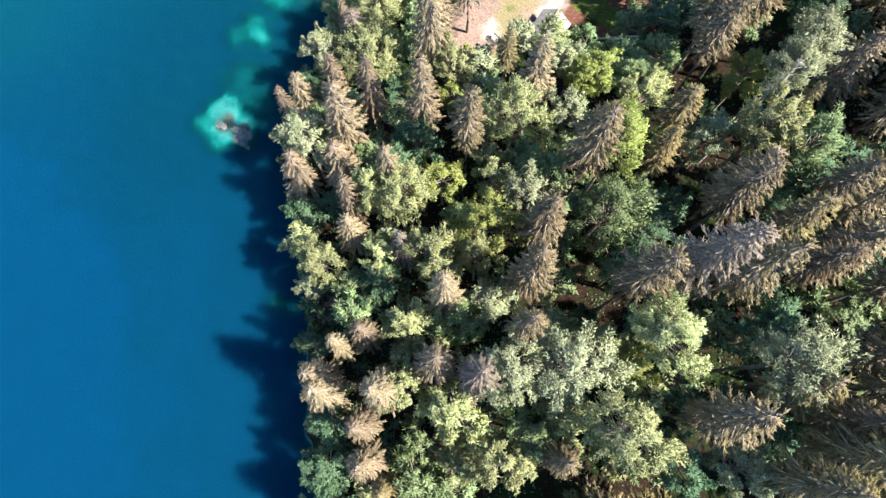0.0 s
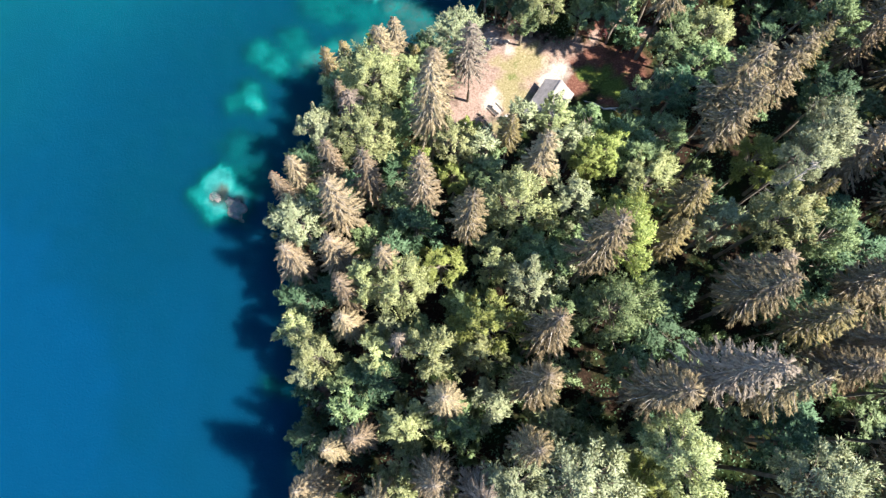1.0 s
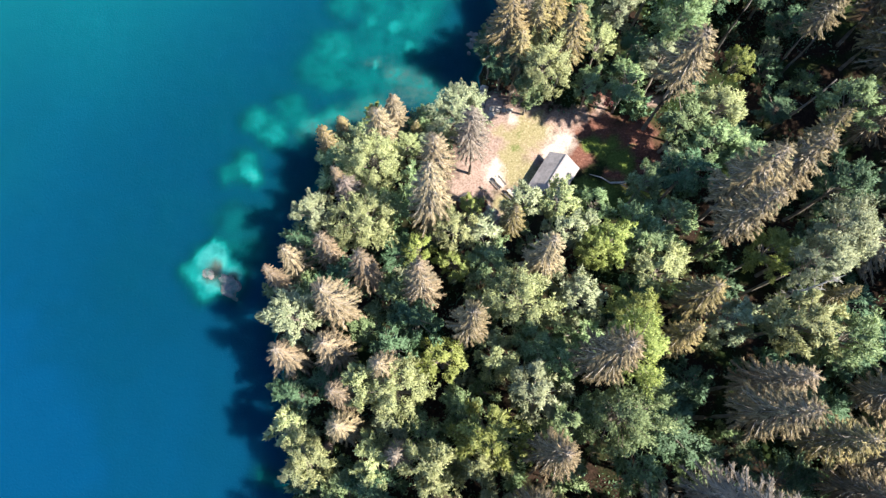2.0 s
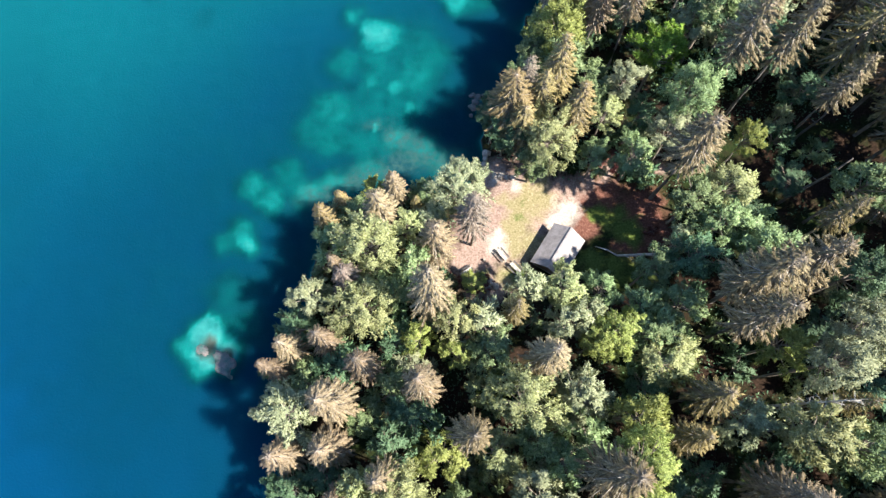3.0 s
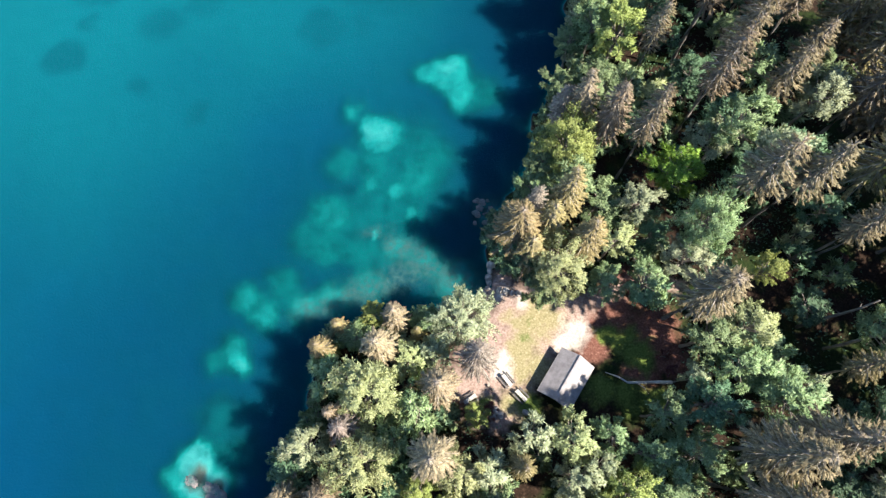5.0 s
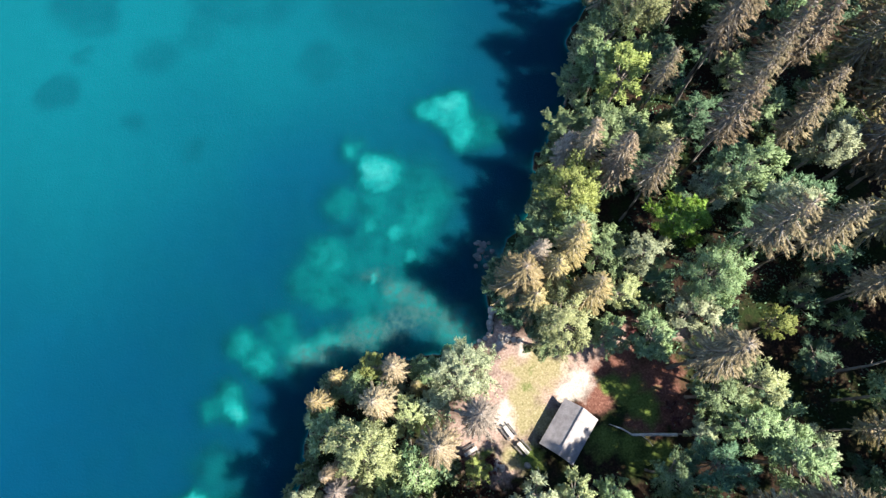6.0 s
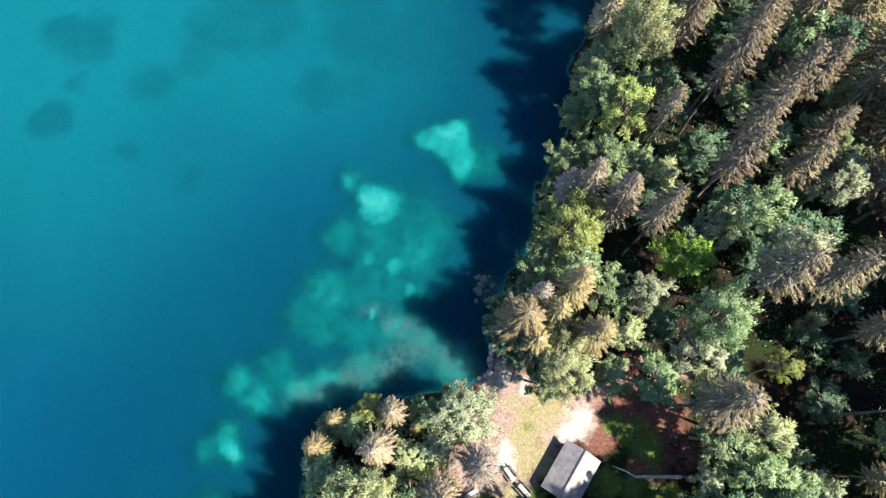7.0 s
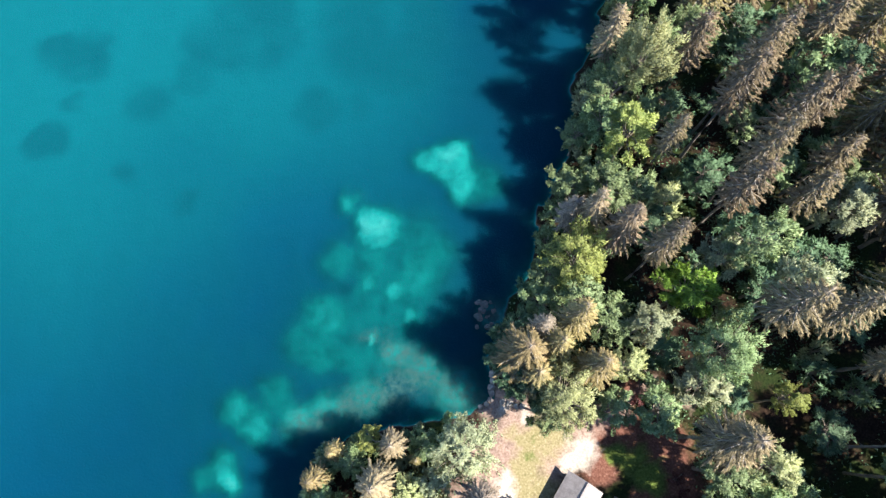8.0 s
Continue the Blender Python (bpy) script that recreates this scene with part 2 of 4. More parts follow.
def tube(points, radii, sides=6):
    """Vertices and faces of a tapered, bent stem."""
    vs, fs = [], []
    for i, (p, r) in enumerate(zip(points, radii)):
        a = Vector(points[min(i + 1, len(points) - 1)]) - Vector(points[max(i - 1, 0)])
        q = a.to_track_quat("Z", "Y")
        for k in range(sides):
            t = 2 * math.pi * k / sides
            vs.append(tuple(Vector(p) + q @ Vector((r * math.cos(t), r * math.sin(t), 0))))
        if i:
            b = (i - 1) * sides
            fs += [(b + k, b + (k + 1) % sides, b + sides + (k + 1) % sides, b + sides + k) for k in range(sides)]
    return vs, fs


def joined(pieces):
    vs, fs = [], []
    for v, f in pieces:
        n = len(vs)
        vs += v
        fs += [tuple(i + n for i in face) for face in f]
    return vs, fs


def kites(base, way, side, length, width):
    """Many small leaf shapes: narrow at the foot, widest past the middle."""
    base, way, side = (np.asarray(a, float) for a in (base, way, side))
    length, width = np.asarray(length)[:, None], np.asarray(width)[:, None]
    mid = base + way * length * 0.5
    v = np.stack([base, mid + side * width / 2, base + way * length, mid - side * width / 2], 1).reshape(-1, 3)
    return v, np.arange(len(v)).reshape(-1, 4)


def unit(a):
    return a / np.maximum(np.linalg.norm(a, axis=-1, keepdims=True), 1e-9)


def lattice_noise(x, y, scale, seed):
    """Smooth value noise from -1 to 1 over arrays of places."""
    table = np.random.default_rng(seed).uniform(-1, 1, (64, 64))
    u, v = x / scale, y / scale
    i, j = np.floor(u).astype(int), np.floor(v).astype(int)
    a, b = u - i, v - j
    a, b = a * a * (3 - 2 * a), b * b * (3 - 2 * b)
    g = lambda p, q: table[p % 64, q % 64]
    return (g(i, j) * (1 - a) + g(i + 1, j) * a) * (1 - b) + (g(i, j + 1) * (1 - a) + g(i + 1, j + 1) * a) * b


# ---- ground, lake bed and water ----
SHORE = [(-26, -900), (-24, -120), (-22, -40), (-21.3, -12), (-20.8, -2), (-19.8, 5), (-18.7, 9.3), (-19.3, 13), (-19.4, 20), (-19.6, 27), (-19.8, 30.8),
         (-18, 34), (-16, 37.2), (-13.6, 42), (-11.8, 46), (-10.4, 49.3), (-7.0, 50.4), (-2.4, 50.0), (1.5, 50.6), (6, 50.6), (8.9, 51.8),
         (9.8, 55.8), (11.6, 59.5), (16.6, 65.5), (19.2, 72.5), (25, 81.7), (27.6, 89.6), (31.6, 97), (35, 103), (47, 125), (70, 170), (200, 400), (400, 1500)]


def shore_distance(x, y):
    """Metres from the water's edge: positive on land."""
    wx = x + 0.7 * lattice_noise(x, y, 2.7, 11) + 0.35 * lattice_noise(x, y, 1.1, 12)
    wy = y + 0.7 * lattice_noise(x, y, 2.7, 13) + 0.35 * lattice_noise(x, y, 1.1, 14)
    best = np.full(x.shape, 1e9)
    inside = np.zeros(x.shape, bool)
    loop = SHORE + [(3000, 1500), (3000, -900)]
    for (ax, ay), (bx, by) in zip(loop, loop[1:] + loop[:1]):
        if ax < 2500 and bx < 2500:
            dx, dy = bx - ax, by - ay
            t = np.clip(((wx - ax) * dx + (wy - ay) * dy) / (dx * dx + dy * dy), 0, 1)
            best = np.minimum(best, np.hypot(wx - ax - t * dx, wy - ay - t * dy))
        if ay != by:
            inside ^= ((ay > wy) != (by > wy)) & (wx < (bx - ax) * (wy - ay) / (by - ay) + ax)
    return np.where(inside, best, -best)


# shoals: x, y, radius, top of the shoal
SHOALS = [(-27.4, 37.6, 2.6, -0.54), (-25.8, 38.0, 2.2, -0.68), (-29.0, 36.2, 1.9, -1.0), (-27.6, 33.6, 1.8, -1.0), (-27.1, 35.7, 1.5, -0.3), (-24.9, 34.3, 2.3, -0.3), (-24.0, 35.4, 1.7, -0.95), (-22.6, 37.4, 3.2, -1.6), (-23.6, 42.0, 3.2, -1.9)]
SHOALS += [(-2.7, 74.9, 2.5, -0.72), (-0.5, 74.8, 2.6, -0.74), (-1.2, 73.0, 2.7, -0.8), (-4.4, 78.4, 1.9, -1.1)]
# the last one lies lower and so dimmer, standing in for tree shade
SHOALS += [(7.4, 82.0, 2.4, -0.98), (9.7, 82.4, 2.6, -0.8), (9.9, 80.0, 2.6, -0.84), (10.4, 77.2, 2.5, -0.9), (8.2, 81.0, 2.2, -0.88), (5.4, 82.3, 1.7, -1.0), (13.0, 77.8, 3.4, -1.55)]
SHOALS += [(-21.3, 11.6, 1.4, -0.9), (-22.9, 12.7, 1.5, -1.5), (-20.1, 55.3, 2.2, -1.2), (-17.7, 53.1, 2.4, -1.1), (-21.8, 49.4, 2.3, -1.15), (-20.9, 47.6, 1.5, -0.75), (-24.0, 48.4, 1.9, -1.5), (-15.2, 56.1, 2.6, -1.4), (-13.2, 52.8, 2.2, -1.0)]
SHOALS += [(-0.2, 65.9, 2.0, -0.95), (-3.4, 67.5, 1.8, -1.1), (-8.5, 64.2, 3.6, -1.2), (1.1, 62.6, 1.8, -1.0), (-3.9, 61.0, 1.0, -0.65), (4.6, 69.7, 3.6, -1.4), (-6.3, 71.0, 3.0, -1.45), (-2.3, 70.2, 2.6, -1.35), (2.5, 67.0, 3.4, -1.3),
           (-5.6, 59.4, 3.4, -1.5), (-9.6, 59.8, 2.8, -1.35), (-1.3, 58.3, 2.8, -1.1), (2.0, 56.5, 3.0, -1.2), (-5.0, 54.5, 3.0, -1.2), (-9.5, 53.4, 2.6, -1.1), (5.2, 53.4, 3.0, -0.9), (10.4, 61.0, 2.0, -0.3), (-1.5, 64.0, 6.5, -1.6), (2.5, 70.5, 6.0, -1.66), (-12.0, 62.0, 3.0, -1.6)]
WEEDS = [(-28.7, 97.0, 2.6), (-39, 98.2, 1.2), (-41.6, 93.4, 2.0), (-43.5, 92.8, 1.6), (-32.2, 87.5, 1.2), (4, 101, 7.5), (0, 105, 5.0), (-14.5, 106, 6.0), (-20, 104, 4.0), (-23, 99.8, 2.2), (-37.3, 105.2, 3.2), (-41, 107, 2.6), (-1.0, 91.5, 1.7), (-6.9, 92.2, 2.6), (-24.9, 82, 1.4)]


def shelf_share(x, y):
    """Where the pale shelf of the north-west lies, from 0 to 1."""
    along = (y - 86) + 0.45 * (-x - 20) + 5 * lattice_noise(x, y, 13.0, 9)
    return 1 / (1 + np.exp(np.clip(-(along + 2) / 9.0, -50, 50))) / (1 + np.exp(np.clip((x - 10) / 3.0, -50, 50)))


def height(x, y):
    d = shore_distance(x, y)
    land = 0.05 + 0.45 * (1 - np.exp(-np.maximum(d, 0) / 1.5)) + 0.045 * np.minimum(d, 90) + 0.10 * lattice_noise(x, y, 3.1, 3) * np.clip(d / 3, 0, 1)
    land = land + 0.05 * lattice_noise(x, y, 0.9, 4) * np.clip(d / 3, 0, 1)
    e = -d
    steep = 0.12 + 1.3 / (1 + np.exp(np.clip((y - 34) / 3.0, -50, 50))) + 0.5 / (1 + np.exp(np.clip((72 - y) / 2.5, -50, 50)))
    sag = -0.12 - 0.9 * np.clip(e * 3, 0, 1) - np.minimum(0.9 * np.clip(e, 0, 1) + 0.25 * np.clip(e, 0, 3) + steep * np.maximum(e, 0), 3.0 + 2.4 / (1 + np.exp(np.clip((y - 31) / 6.0, -50, 50)))) - 3.2 / (1 + np.exp(np.clip(-(e - 24) / 4.0, -50, 50)))
    # the lake grows shallow again to the north-west
    shelf = shelf_share(x, y)
    sag = sag * (1 - shelf) + shelf * (-2.0 - 0.45 * lattice_noise(x, y, 14.0, 8))
    sag = sag + (0.42 * lattice_noise(x, y, 5.5, 5) + 0.32 * lattice_noise(x, y, 2.3, 6) + 0.2 * lattice_noise(x, y, 1.3, 7)) * np.clip(e / 5, 0, 1)
    px, py = x + 0.55 * lattice_noise(x, y, 2.2, 21) + 0.3 * lattice_noise(x, y, 0.8, 23), y + 0.55 * lattice_noise(x, y, 2.2, 22) + 0.3 * lattice_noise(x, y, 0.8, 24)
    for sx, sy, r, top in SHOALS:
        w = np.exp(-(np.hypot(px - sx, py - sy) / r) ** 3.8)
        sag = np.maximum(sag, sag * (1 - w) + (top + 0.08 * lattice_noise(x, y, 1.0, 31)) * w)
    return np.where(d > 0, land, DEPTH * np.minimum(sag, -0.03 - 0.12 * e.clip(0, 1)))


def height_at(x, y):
    return float(height(np.array([float(x)]), np.array([float(y)]))[0])


def blob(x, y, spots, power=2.2):
    px, py = x + 0.8 * lattice_noise(x, y, 2.0, 41) + 0.4 * lattice_noise(x, y, 0.8, 42), y + 0.8 * lattice_noise(x, y, 2.0, 43) + 0.4 * lattice_noise(x, y, 0.8, 44)
    w = np.zeros(x.shape)
    for sx, sy, r in spots:
        w = np.maximum(w, np.exp(-(np.hypot(px - sx, py - sy) / r) ** power))
    return w


def graded(lo, hi, step, far):
    mid = np.arange(lo, hi + step / 2, step)
    out = np.cumsum(step * 1.35 ** np.arange(1, 40))
    out = out[out < far]
    return np.concatenate([lo - out[::-1], mid, hi + out])


def build_ground():
    xs, ys = graded(-60, 62, 0.58, 1400), graded(-22, 118, 0.58, 1400)
    gx, gy = np.meshgrid(xs, ys)
    gz = height(gx, gy)
    n, m = len(xs), len(ys)
    v = np.stack([gx, gy, gz], -1).reshape(-1, 3)
    i = (np.arange(m - 1)[:, None] * n + np.arange(n - 1)[None]).reshape(-1)
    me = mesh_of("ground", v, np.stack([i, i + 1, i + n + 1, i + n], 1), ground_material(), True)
    x, y = v[:, 0], v[:, 1]
    areas = {
        "earth": [(19.5, 46.0, 2.6), (22.5, 46.0, 3.0), (19.0, 43.0, 2.0), (26.0, 43.0, 3.4), (27.0, 39.5, 2.5), (23.0, 38.6, 1.6), (24.0, 49.5, 1.6), (59.0, 87.4, 1.3), (59.8, 89.0, 1.2), (60.4, 90.6, 1.2)],
        "soil": [(12.6, 46.5, 5.4), (8, 43, 4.8), (5.0, 40.0, 3.2), (17.6, 47.4, 2.2), (20.5, 48.0, 1.4), (23.6, 48.2, 1.2), (26.2, 50.0, 1.2), (10, 51.0, 2.2), (-16.6, 9.2, 0.9), (-16.4, 10.8, 0.9), (-16.2, 12.3, 0.9), (-16.0, 13.8, 0.8), (30, 48, 1.0), (7, 37.3, 2.0)],
        "grass": [(12.2, 46.0, 2.5), (11.4, 43.6, 2.2), (13.4, 47.6, 1.8), (10.5, 41.8, 1.6), (14.7, 46.6, 2.0), (9.0, 38.0, 1.6), (12.6, 41.4, 1.6), (15.5, 48.6, 1.2)],
        "green": [(20.9, 43.6, 1.5), (22.4, 42.2, 1.7), (23.8, 40.9, 1.8), (21.5, 36.5, 2.0), (18.5, 37.6, 2.0), (24, 35.5, 1.4), (10.4, 37.6, 1.6), (5.6, 38.2, 1.1), (12.2, 44.6, 0.7), (13.0, 46.8, 0.6)],
        "gravel": [(17.3, 44.6, 1.75), (16.2, 43.4, 1.3), (8.7, 42.6, 1.25), (12.5, 49.4, 0.7), (8.2, 41.2, 1.1), (10.6, 50.6, 0.9)],
        "sand": [(-13, 52.7, 1.3), (-11, 52.8, 1.4), (-9.1, 53.0, 1.6), (-7, 53.4, 1.7), (-5.1, 54.0, 1.8), (-3.4, 54.4, 1.8), (-1.8, 54.7, 1.8), (0.4, 55.4, 1.7), (2.3, 55.4, 1.8), (4.5, 53.8, 2.2), (6.3, 52.2, 2.2),
                 (7.8, 51.4, 1.8), (1.2, 57.2, 1.3), (-0.5, 58.3, 1.2), (-1.6, 59.6, 1.0), (10.3, 61.3, 1.7), (-3.9, 61, 0.9)],
        "weed": WEEDS,
    }
    for name, spots in areas.items():
        at = me.attributes.new(name, "FLOAT", "POINT")
        w = blob(x, y, spots)
        if name == "weed":
            w = np.clip(blob(x, y, [(a, b, 1.25 * c) for a, b, c in spots], 6.0) * (0.95 + 0.45 * lattice_noise(x, y, 5.5, 51) + 0.35 * lattice_noise(x, y, 2.4, 52)), 0, 1)
        at.data.foreach_set("value", (w * 0.62 if name == "weed" else w).astype(np.float32))
    at = me.attributes.new("shelf", "FLOAT", "POINT")
    at.data.foreach_set("value", shelf_share(x, y).astype(np.float32))
    return tagged(new("ground", me), "forest floor, pale clearing and lake bed painted with the water's turquoise", "ground", kind="structure")


build_ground()
wx = graded(-62, 62, 31, 1400)
wy = graded(-24, 122, 36.5, 1400)
gx, gy = np.meshgrid(wx, wy)
i = (np.arange(len(wy) - 1)[:, None] * len(wx) + np.arange(len(wx) - 1)[None]).reshape(-1)
lake = new("water", mesh_of("water", np.stack([gx, gy, 0 * gx], -1).reshape(-1, 3), np.stack([i, i + 1, i + len(wx) + 1, i + len(wx)], 1), water_material()))
tagged(lake, "clear calm lake water over turquoise shoals", "water", kind="structure")


# ---- trees ----
def spruce_kind(seed, tall=20.0, wide=3.4, bare=0.0, rich=1.0, low=0.3, bark=BARK):
    """A spruce: stem, close whorls of drooping boughs and their hanging twigs. bare: share of the needles that are gone."""
    r = np.random.default_rng(seed)
    thing = new("spruce", None)
    pts = [(0.05 * math.sin(k * 1.7 + seed), 0.05 * math.cos(k * 2.1), tall * k / 8) for k in range(9)]
    v, f = tube(pts, [0.24 * (1 - k / 8.2) + 0.015 for k in range(9)], 7)
    part("trunk", mesh_of("trunk", v, f, bark, True), None, thing)
    boughs, base, way, side, length, width, soft, along = [], [], [], [], [], [], [], []
    lean, swell = r.uniform(0, 6.28), r.uniform(0.06, 0.2)
    z = low * tall
    while z < 0.975 * tall:
        u = z / tall
        reach = wide * ((1.0 - u) / 0.58) ** 0.56 * min(1.0, 0.5 + 0.5 * (u - low + 0.02) / 0.14)
        n = int(r.integers(7, 10)) if u < 0.93 else 6
        turn = r.uniform(0, 6.28)
        for k in range(n):
            a = turn + 6.283 * k / n + r.uniform(-0.28, 0.28)
            L = reach * r.uniform(0.68, 1.12) * (1 + swell * math.cos(a - lean))
            if L < 0.12:
                continue
            out = np.array([math.cos(a), math.sin(a), 0.0])
            across = np.array([-out[1], out[0], 0.0])
            droop = r.uniform(0.25, 0.6) * (1 - u) + 0.16 - 0.5 * max(0, u - 0.8) / 0.2
            z0 = z + r.uniform(-0.25, 0.25)
            s = np.array([0, 0.35, 0.7, 1.0])
            line = np.stack([out * L * t + across * 0.07 * L * math.sin(3 * t + a) + np.array([0, 0, z0 - droop * L * t + 0.3 * droop * L * t ** 3]) for t in s])
            if k % 2 == 0:
                boughs.append(tube([tuple(p) for p in line[[0, 3]]], [0.045 * (1 - 0.8 * t) * (0.5 + L / wide) for t in s[[0, 3]]], 3))
            m = max(6, int((5 + L * 10) * rich))
            for sign in (-1, 1):
                keep = r.uniform(size=m) > bare
                tt = (np.linspace(0.12, 1.0, m) ** 0.8 + r.uniform(-0.03, 0.03, m))[keep]
                c = len(tt)
                p = np.stack([np.interp(tt, s, line[:, q]) for q in range(3)], 1)
                w = unit(out * r.uniform(0.45, 1.1, (c, 1)) + across * sign * r.uniform(0.05, 0.62, (c, 1)) + np.array([0, 0, -1]) * r.uniform(-0.05, 0.7, (c, 1)))
                sd = unit(np.cross(w, r.normal(0, 0.55, (c, 3)) + np.array([0, 0, 1])))
                base.append(p), way.append(w), side.append(sd)
                length.append((0.3 + 0.42 * L / wide * (1.15 - tt)) * r.uniform(0.6, 1.5, c))
                width.append(r.uniform(0.08, 0.17, c) / math.sqrt(rich))
                along.append(tt * min(1.0, 0.5 + 0.5 * L / (0.5 * wide)))
                soft.append(unit(out * 0.8 + across * sign * 0.25 + np.array([0, 0, 0.5]) + r.normal(0, 0.22, (c, 3))))
        z += r.uniform(0.48, 0.76) * (1.15 - 0.45 * u)
    v, f = joined(boughs)
    tagged(part("branchwork", mesh_of("branchwork", v, f, PALE_BARK), None, thing), "pale bare boughs", kind="stuff")
    part("crown", leaf_mesh("crown", [np.concatenate(a) for a in (base, way, side, length, width)], np.concatenate(soft), FOLIAGE["tan"], np.concatenate(along)), None, thing)
    return thing


def leafy_kind(seed, tall=15.0, wide=2.6, limbs=26, name="tree", leaves=320, size=0.2, low=0.35, plump=1.0):
    """A broadleaf tree: forked stem, rising limbs, and round each limb's end a long ragged spray of leaves with side shoots."""
    r = np.random.default_rng(seed)
    thing = new(name, None)
    fork = tall * low
    stem = [(0, 0, 0), (0.1, 0.05, fork * 0.5), (0.05, -0.1, fork), (0.1, 0, tall * 0.8)]
    wood = [tube(stem, [0.22 * wide / 2.6, 0.18 * wide / 2.6, 0.14 * wide / 2.6, 0.04], 7)]
    base, way, side, length, width, soft = [], [], [], [], [], []
    turn, lobe = r.uniform(0, 6.28), r.uniform(0.1, 0.26)
    heart = np.array([0, 0, tall * (0.5 * low + 0.4)])
    for k in range(limbs):
        u = (k + 0.5) / limbs
        a = 2.399963 * k + r.uniform(-0.7, 0.7)
        shape = math.sin(math.pi * min(1.0, 0.24 + 0.72 * u)) ** 0.7 * (1 + lobe * math.cos(2 * a + turn) + 0.5 * lobe * math.cos(3 * a - turn))
        d = wide * shape * r.uniform(0.72, 1.08) if u < 0.93 else wide * 0.12
        z = tall * (low + 0.12) + tall * (0.97 - low - 0.12) * u ** 0.85 + r.uniform(-0.5, 0.3)
        tip = np.array([d * math.cos(a), d * math.sin(a), z])
        rise = 0.25 + 0.9 * u
        root = np.array([0.05, -0.05, max(fork * 0.8, z - rise * d - 0.8)])
        wood.append(tube([tuple(root), tuple((root + tip) / 2 + np.array([0, 0, 0.12 * d])), tuple(tip)], [0.075, 0.05, 0.015], 4))
        axis = unit(tip - root + np.array([0, 0, 0.15 * d]))
        run = wide * r.uniform(0.45, 0.8)
        rad = wide * r.uniform(0.17, 0.29) * plump
        for j in range(5):                            # the limb's own end, then four shoots beside it
            if j:
                turned = unit(axis + r.normal(0, 0.6, 3) + np.array([0, 0, 0.2]))
                foot = tip - axis * run * r.uniform(0.25, 0.8)
                span, thick, m = run * r.uniform(0.45, 0.85), rad * r.uniform(0.4, 0.68), int(leaves * 0.17)
            else:
                turned, foot, span, thick, m = axis, tip - axis * run, run * 1.05, rad * 0.85, int(leaves * 0.34)
            t = r.uniform(0.05, 1.0, m) ** 0.8
            ring = r.normal(0, 1, (m, 3))
            ring = unit(ring - (ring @ turned)[:, None] * turned)
            taper = np.sqrt(np.clip(1.02 - t ** 2.2, 0.02, 1)) * np.clip(0.35 + 1.6 * t, 0, 1)
            p = foot + turned * (span * t)[:, None] + ring * (thick * taper * r.uniform(0.35, 1.1, m))[:, None]
            n = unit(ring * 0.8 + turned * (0.25 + 0.8 * t)[:, None] + np.array([0, 0, 0.35]))
            round_crown = unit((p - heart) / np.array([wide, wide, 0.3 * tall]))
            w = unit(ring * 0.5 + turned * r.uniform(0.3, 1.3, (m, 1)) + r.normal(0, 0.4, (m, 3)))
            base.append(p), way.append(w)
            side.append(unit(np.cross(w, n + r.normal(0, 0.7, (m, 3)))))
            length.append(size * r.uniform(0.8, 1.9, m)), width.append(size * r.uniform(0.4, 0.8, m))
            soft.append(unit(0.45 * n + 0.9 * round_crown + r.normal(0, 0.2, (m, 3))))
    v, f = joined(wood)
    part("trunk", mesh_of("trunk", v, f, BARK, True), None, thing)
    part("crown", leaf_mesh("crown", [np.concatenate(a) for a in (base, way, side, length, width)], np.concatenate(soft), FOLIAGE["green"]), None, thing)
    return thing


SPRUCES = [spruce_kind(s, low=0.4) for s in (1, 2, 3, 4)] + [spruce_kind(5, bare=0.45, low=0.42), spruce_kind(6, bare=0.3, low=0.45)]
HIGH_SPRUCES = [spruce_kind(s, low=0.55, bark=GREY_BARK) for s in (31, 32, 33)]
LEAFY = [leafy_kind(s, limbs=c, low=0.45) for s, c in ((11, 26), (12, 30), (13, 24), (14, 28), (15, 25))]
TALL_LEAFY = [leafy_kind(s, 24.0, 3.4, c, low=0.58, plump=0.85) for s, c in ((51, 36), (52, 40))]
BIG_LEAFY = [leafy_kind(s, wide=4.0, limbs=c, plump=0.8, low=0.43) for s, c in ((41, 44), (42, 50))]
PLAIN_SPRUCES = [spruce_kind(s, rich=0.36) for s in (7, 8)]
PLAIN_LEAFY = [leafy_kind(s, limbs=17, leaves=150, size=0.34) for s in (17, 18, 19)]
SHRUBS = [leafy_kind(s, 2.6, 1.5, 9, "shrub", 105, 0.27, 0.1, 1.3) for s in (21, 22, 23)]
spots = random.Random(5)
used_kinds = set()
planted = []
SAID = {"gold": "spruce with yellowish olive needles at the shore", "tan": "tall spruce with dry tan needles and pale boughs", "brown": "tall brownish spruce with drooping boughs", "olive": "olive green spruce with drooping boughs",
        "grey": "thin grey spruce with half-bare pale boughs", "green": "leafy green broadleaf tree in dense forest", "light": "broadleaf tree with sunlit light green crown",
        "silver": "broadleaf tree with silvery grey-green crown", "lime": "broadleaf tree with olive yellow-green crown", "vivid": "broadleaf tree with vivid bright green crown", "dark": "dark green shaded broadleaf tree"}


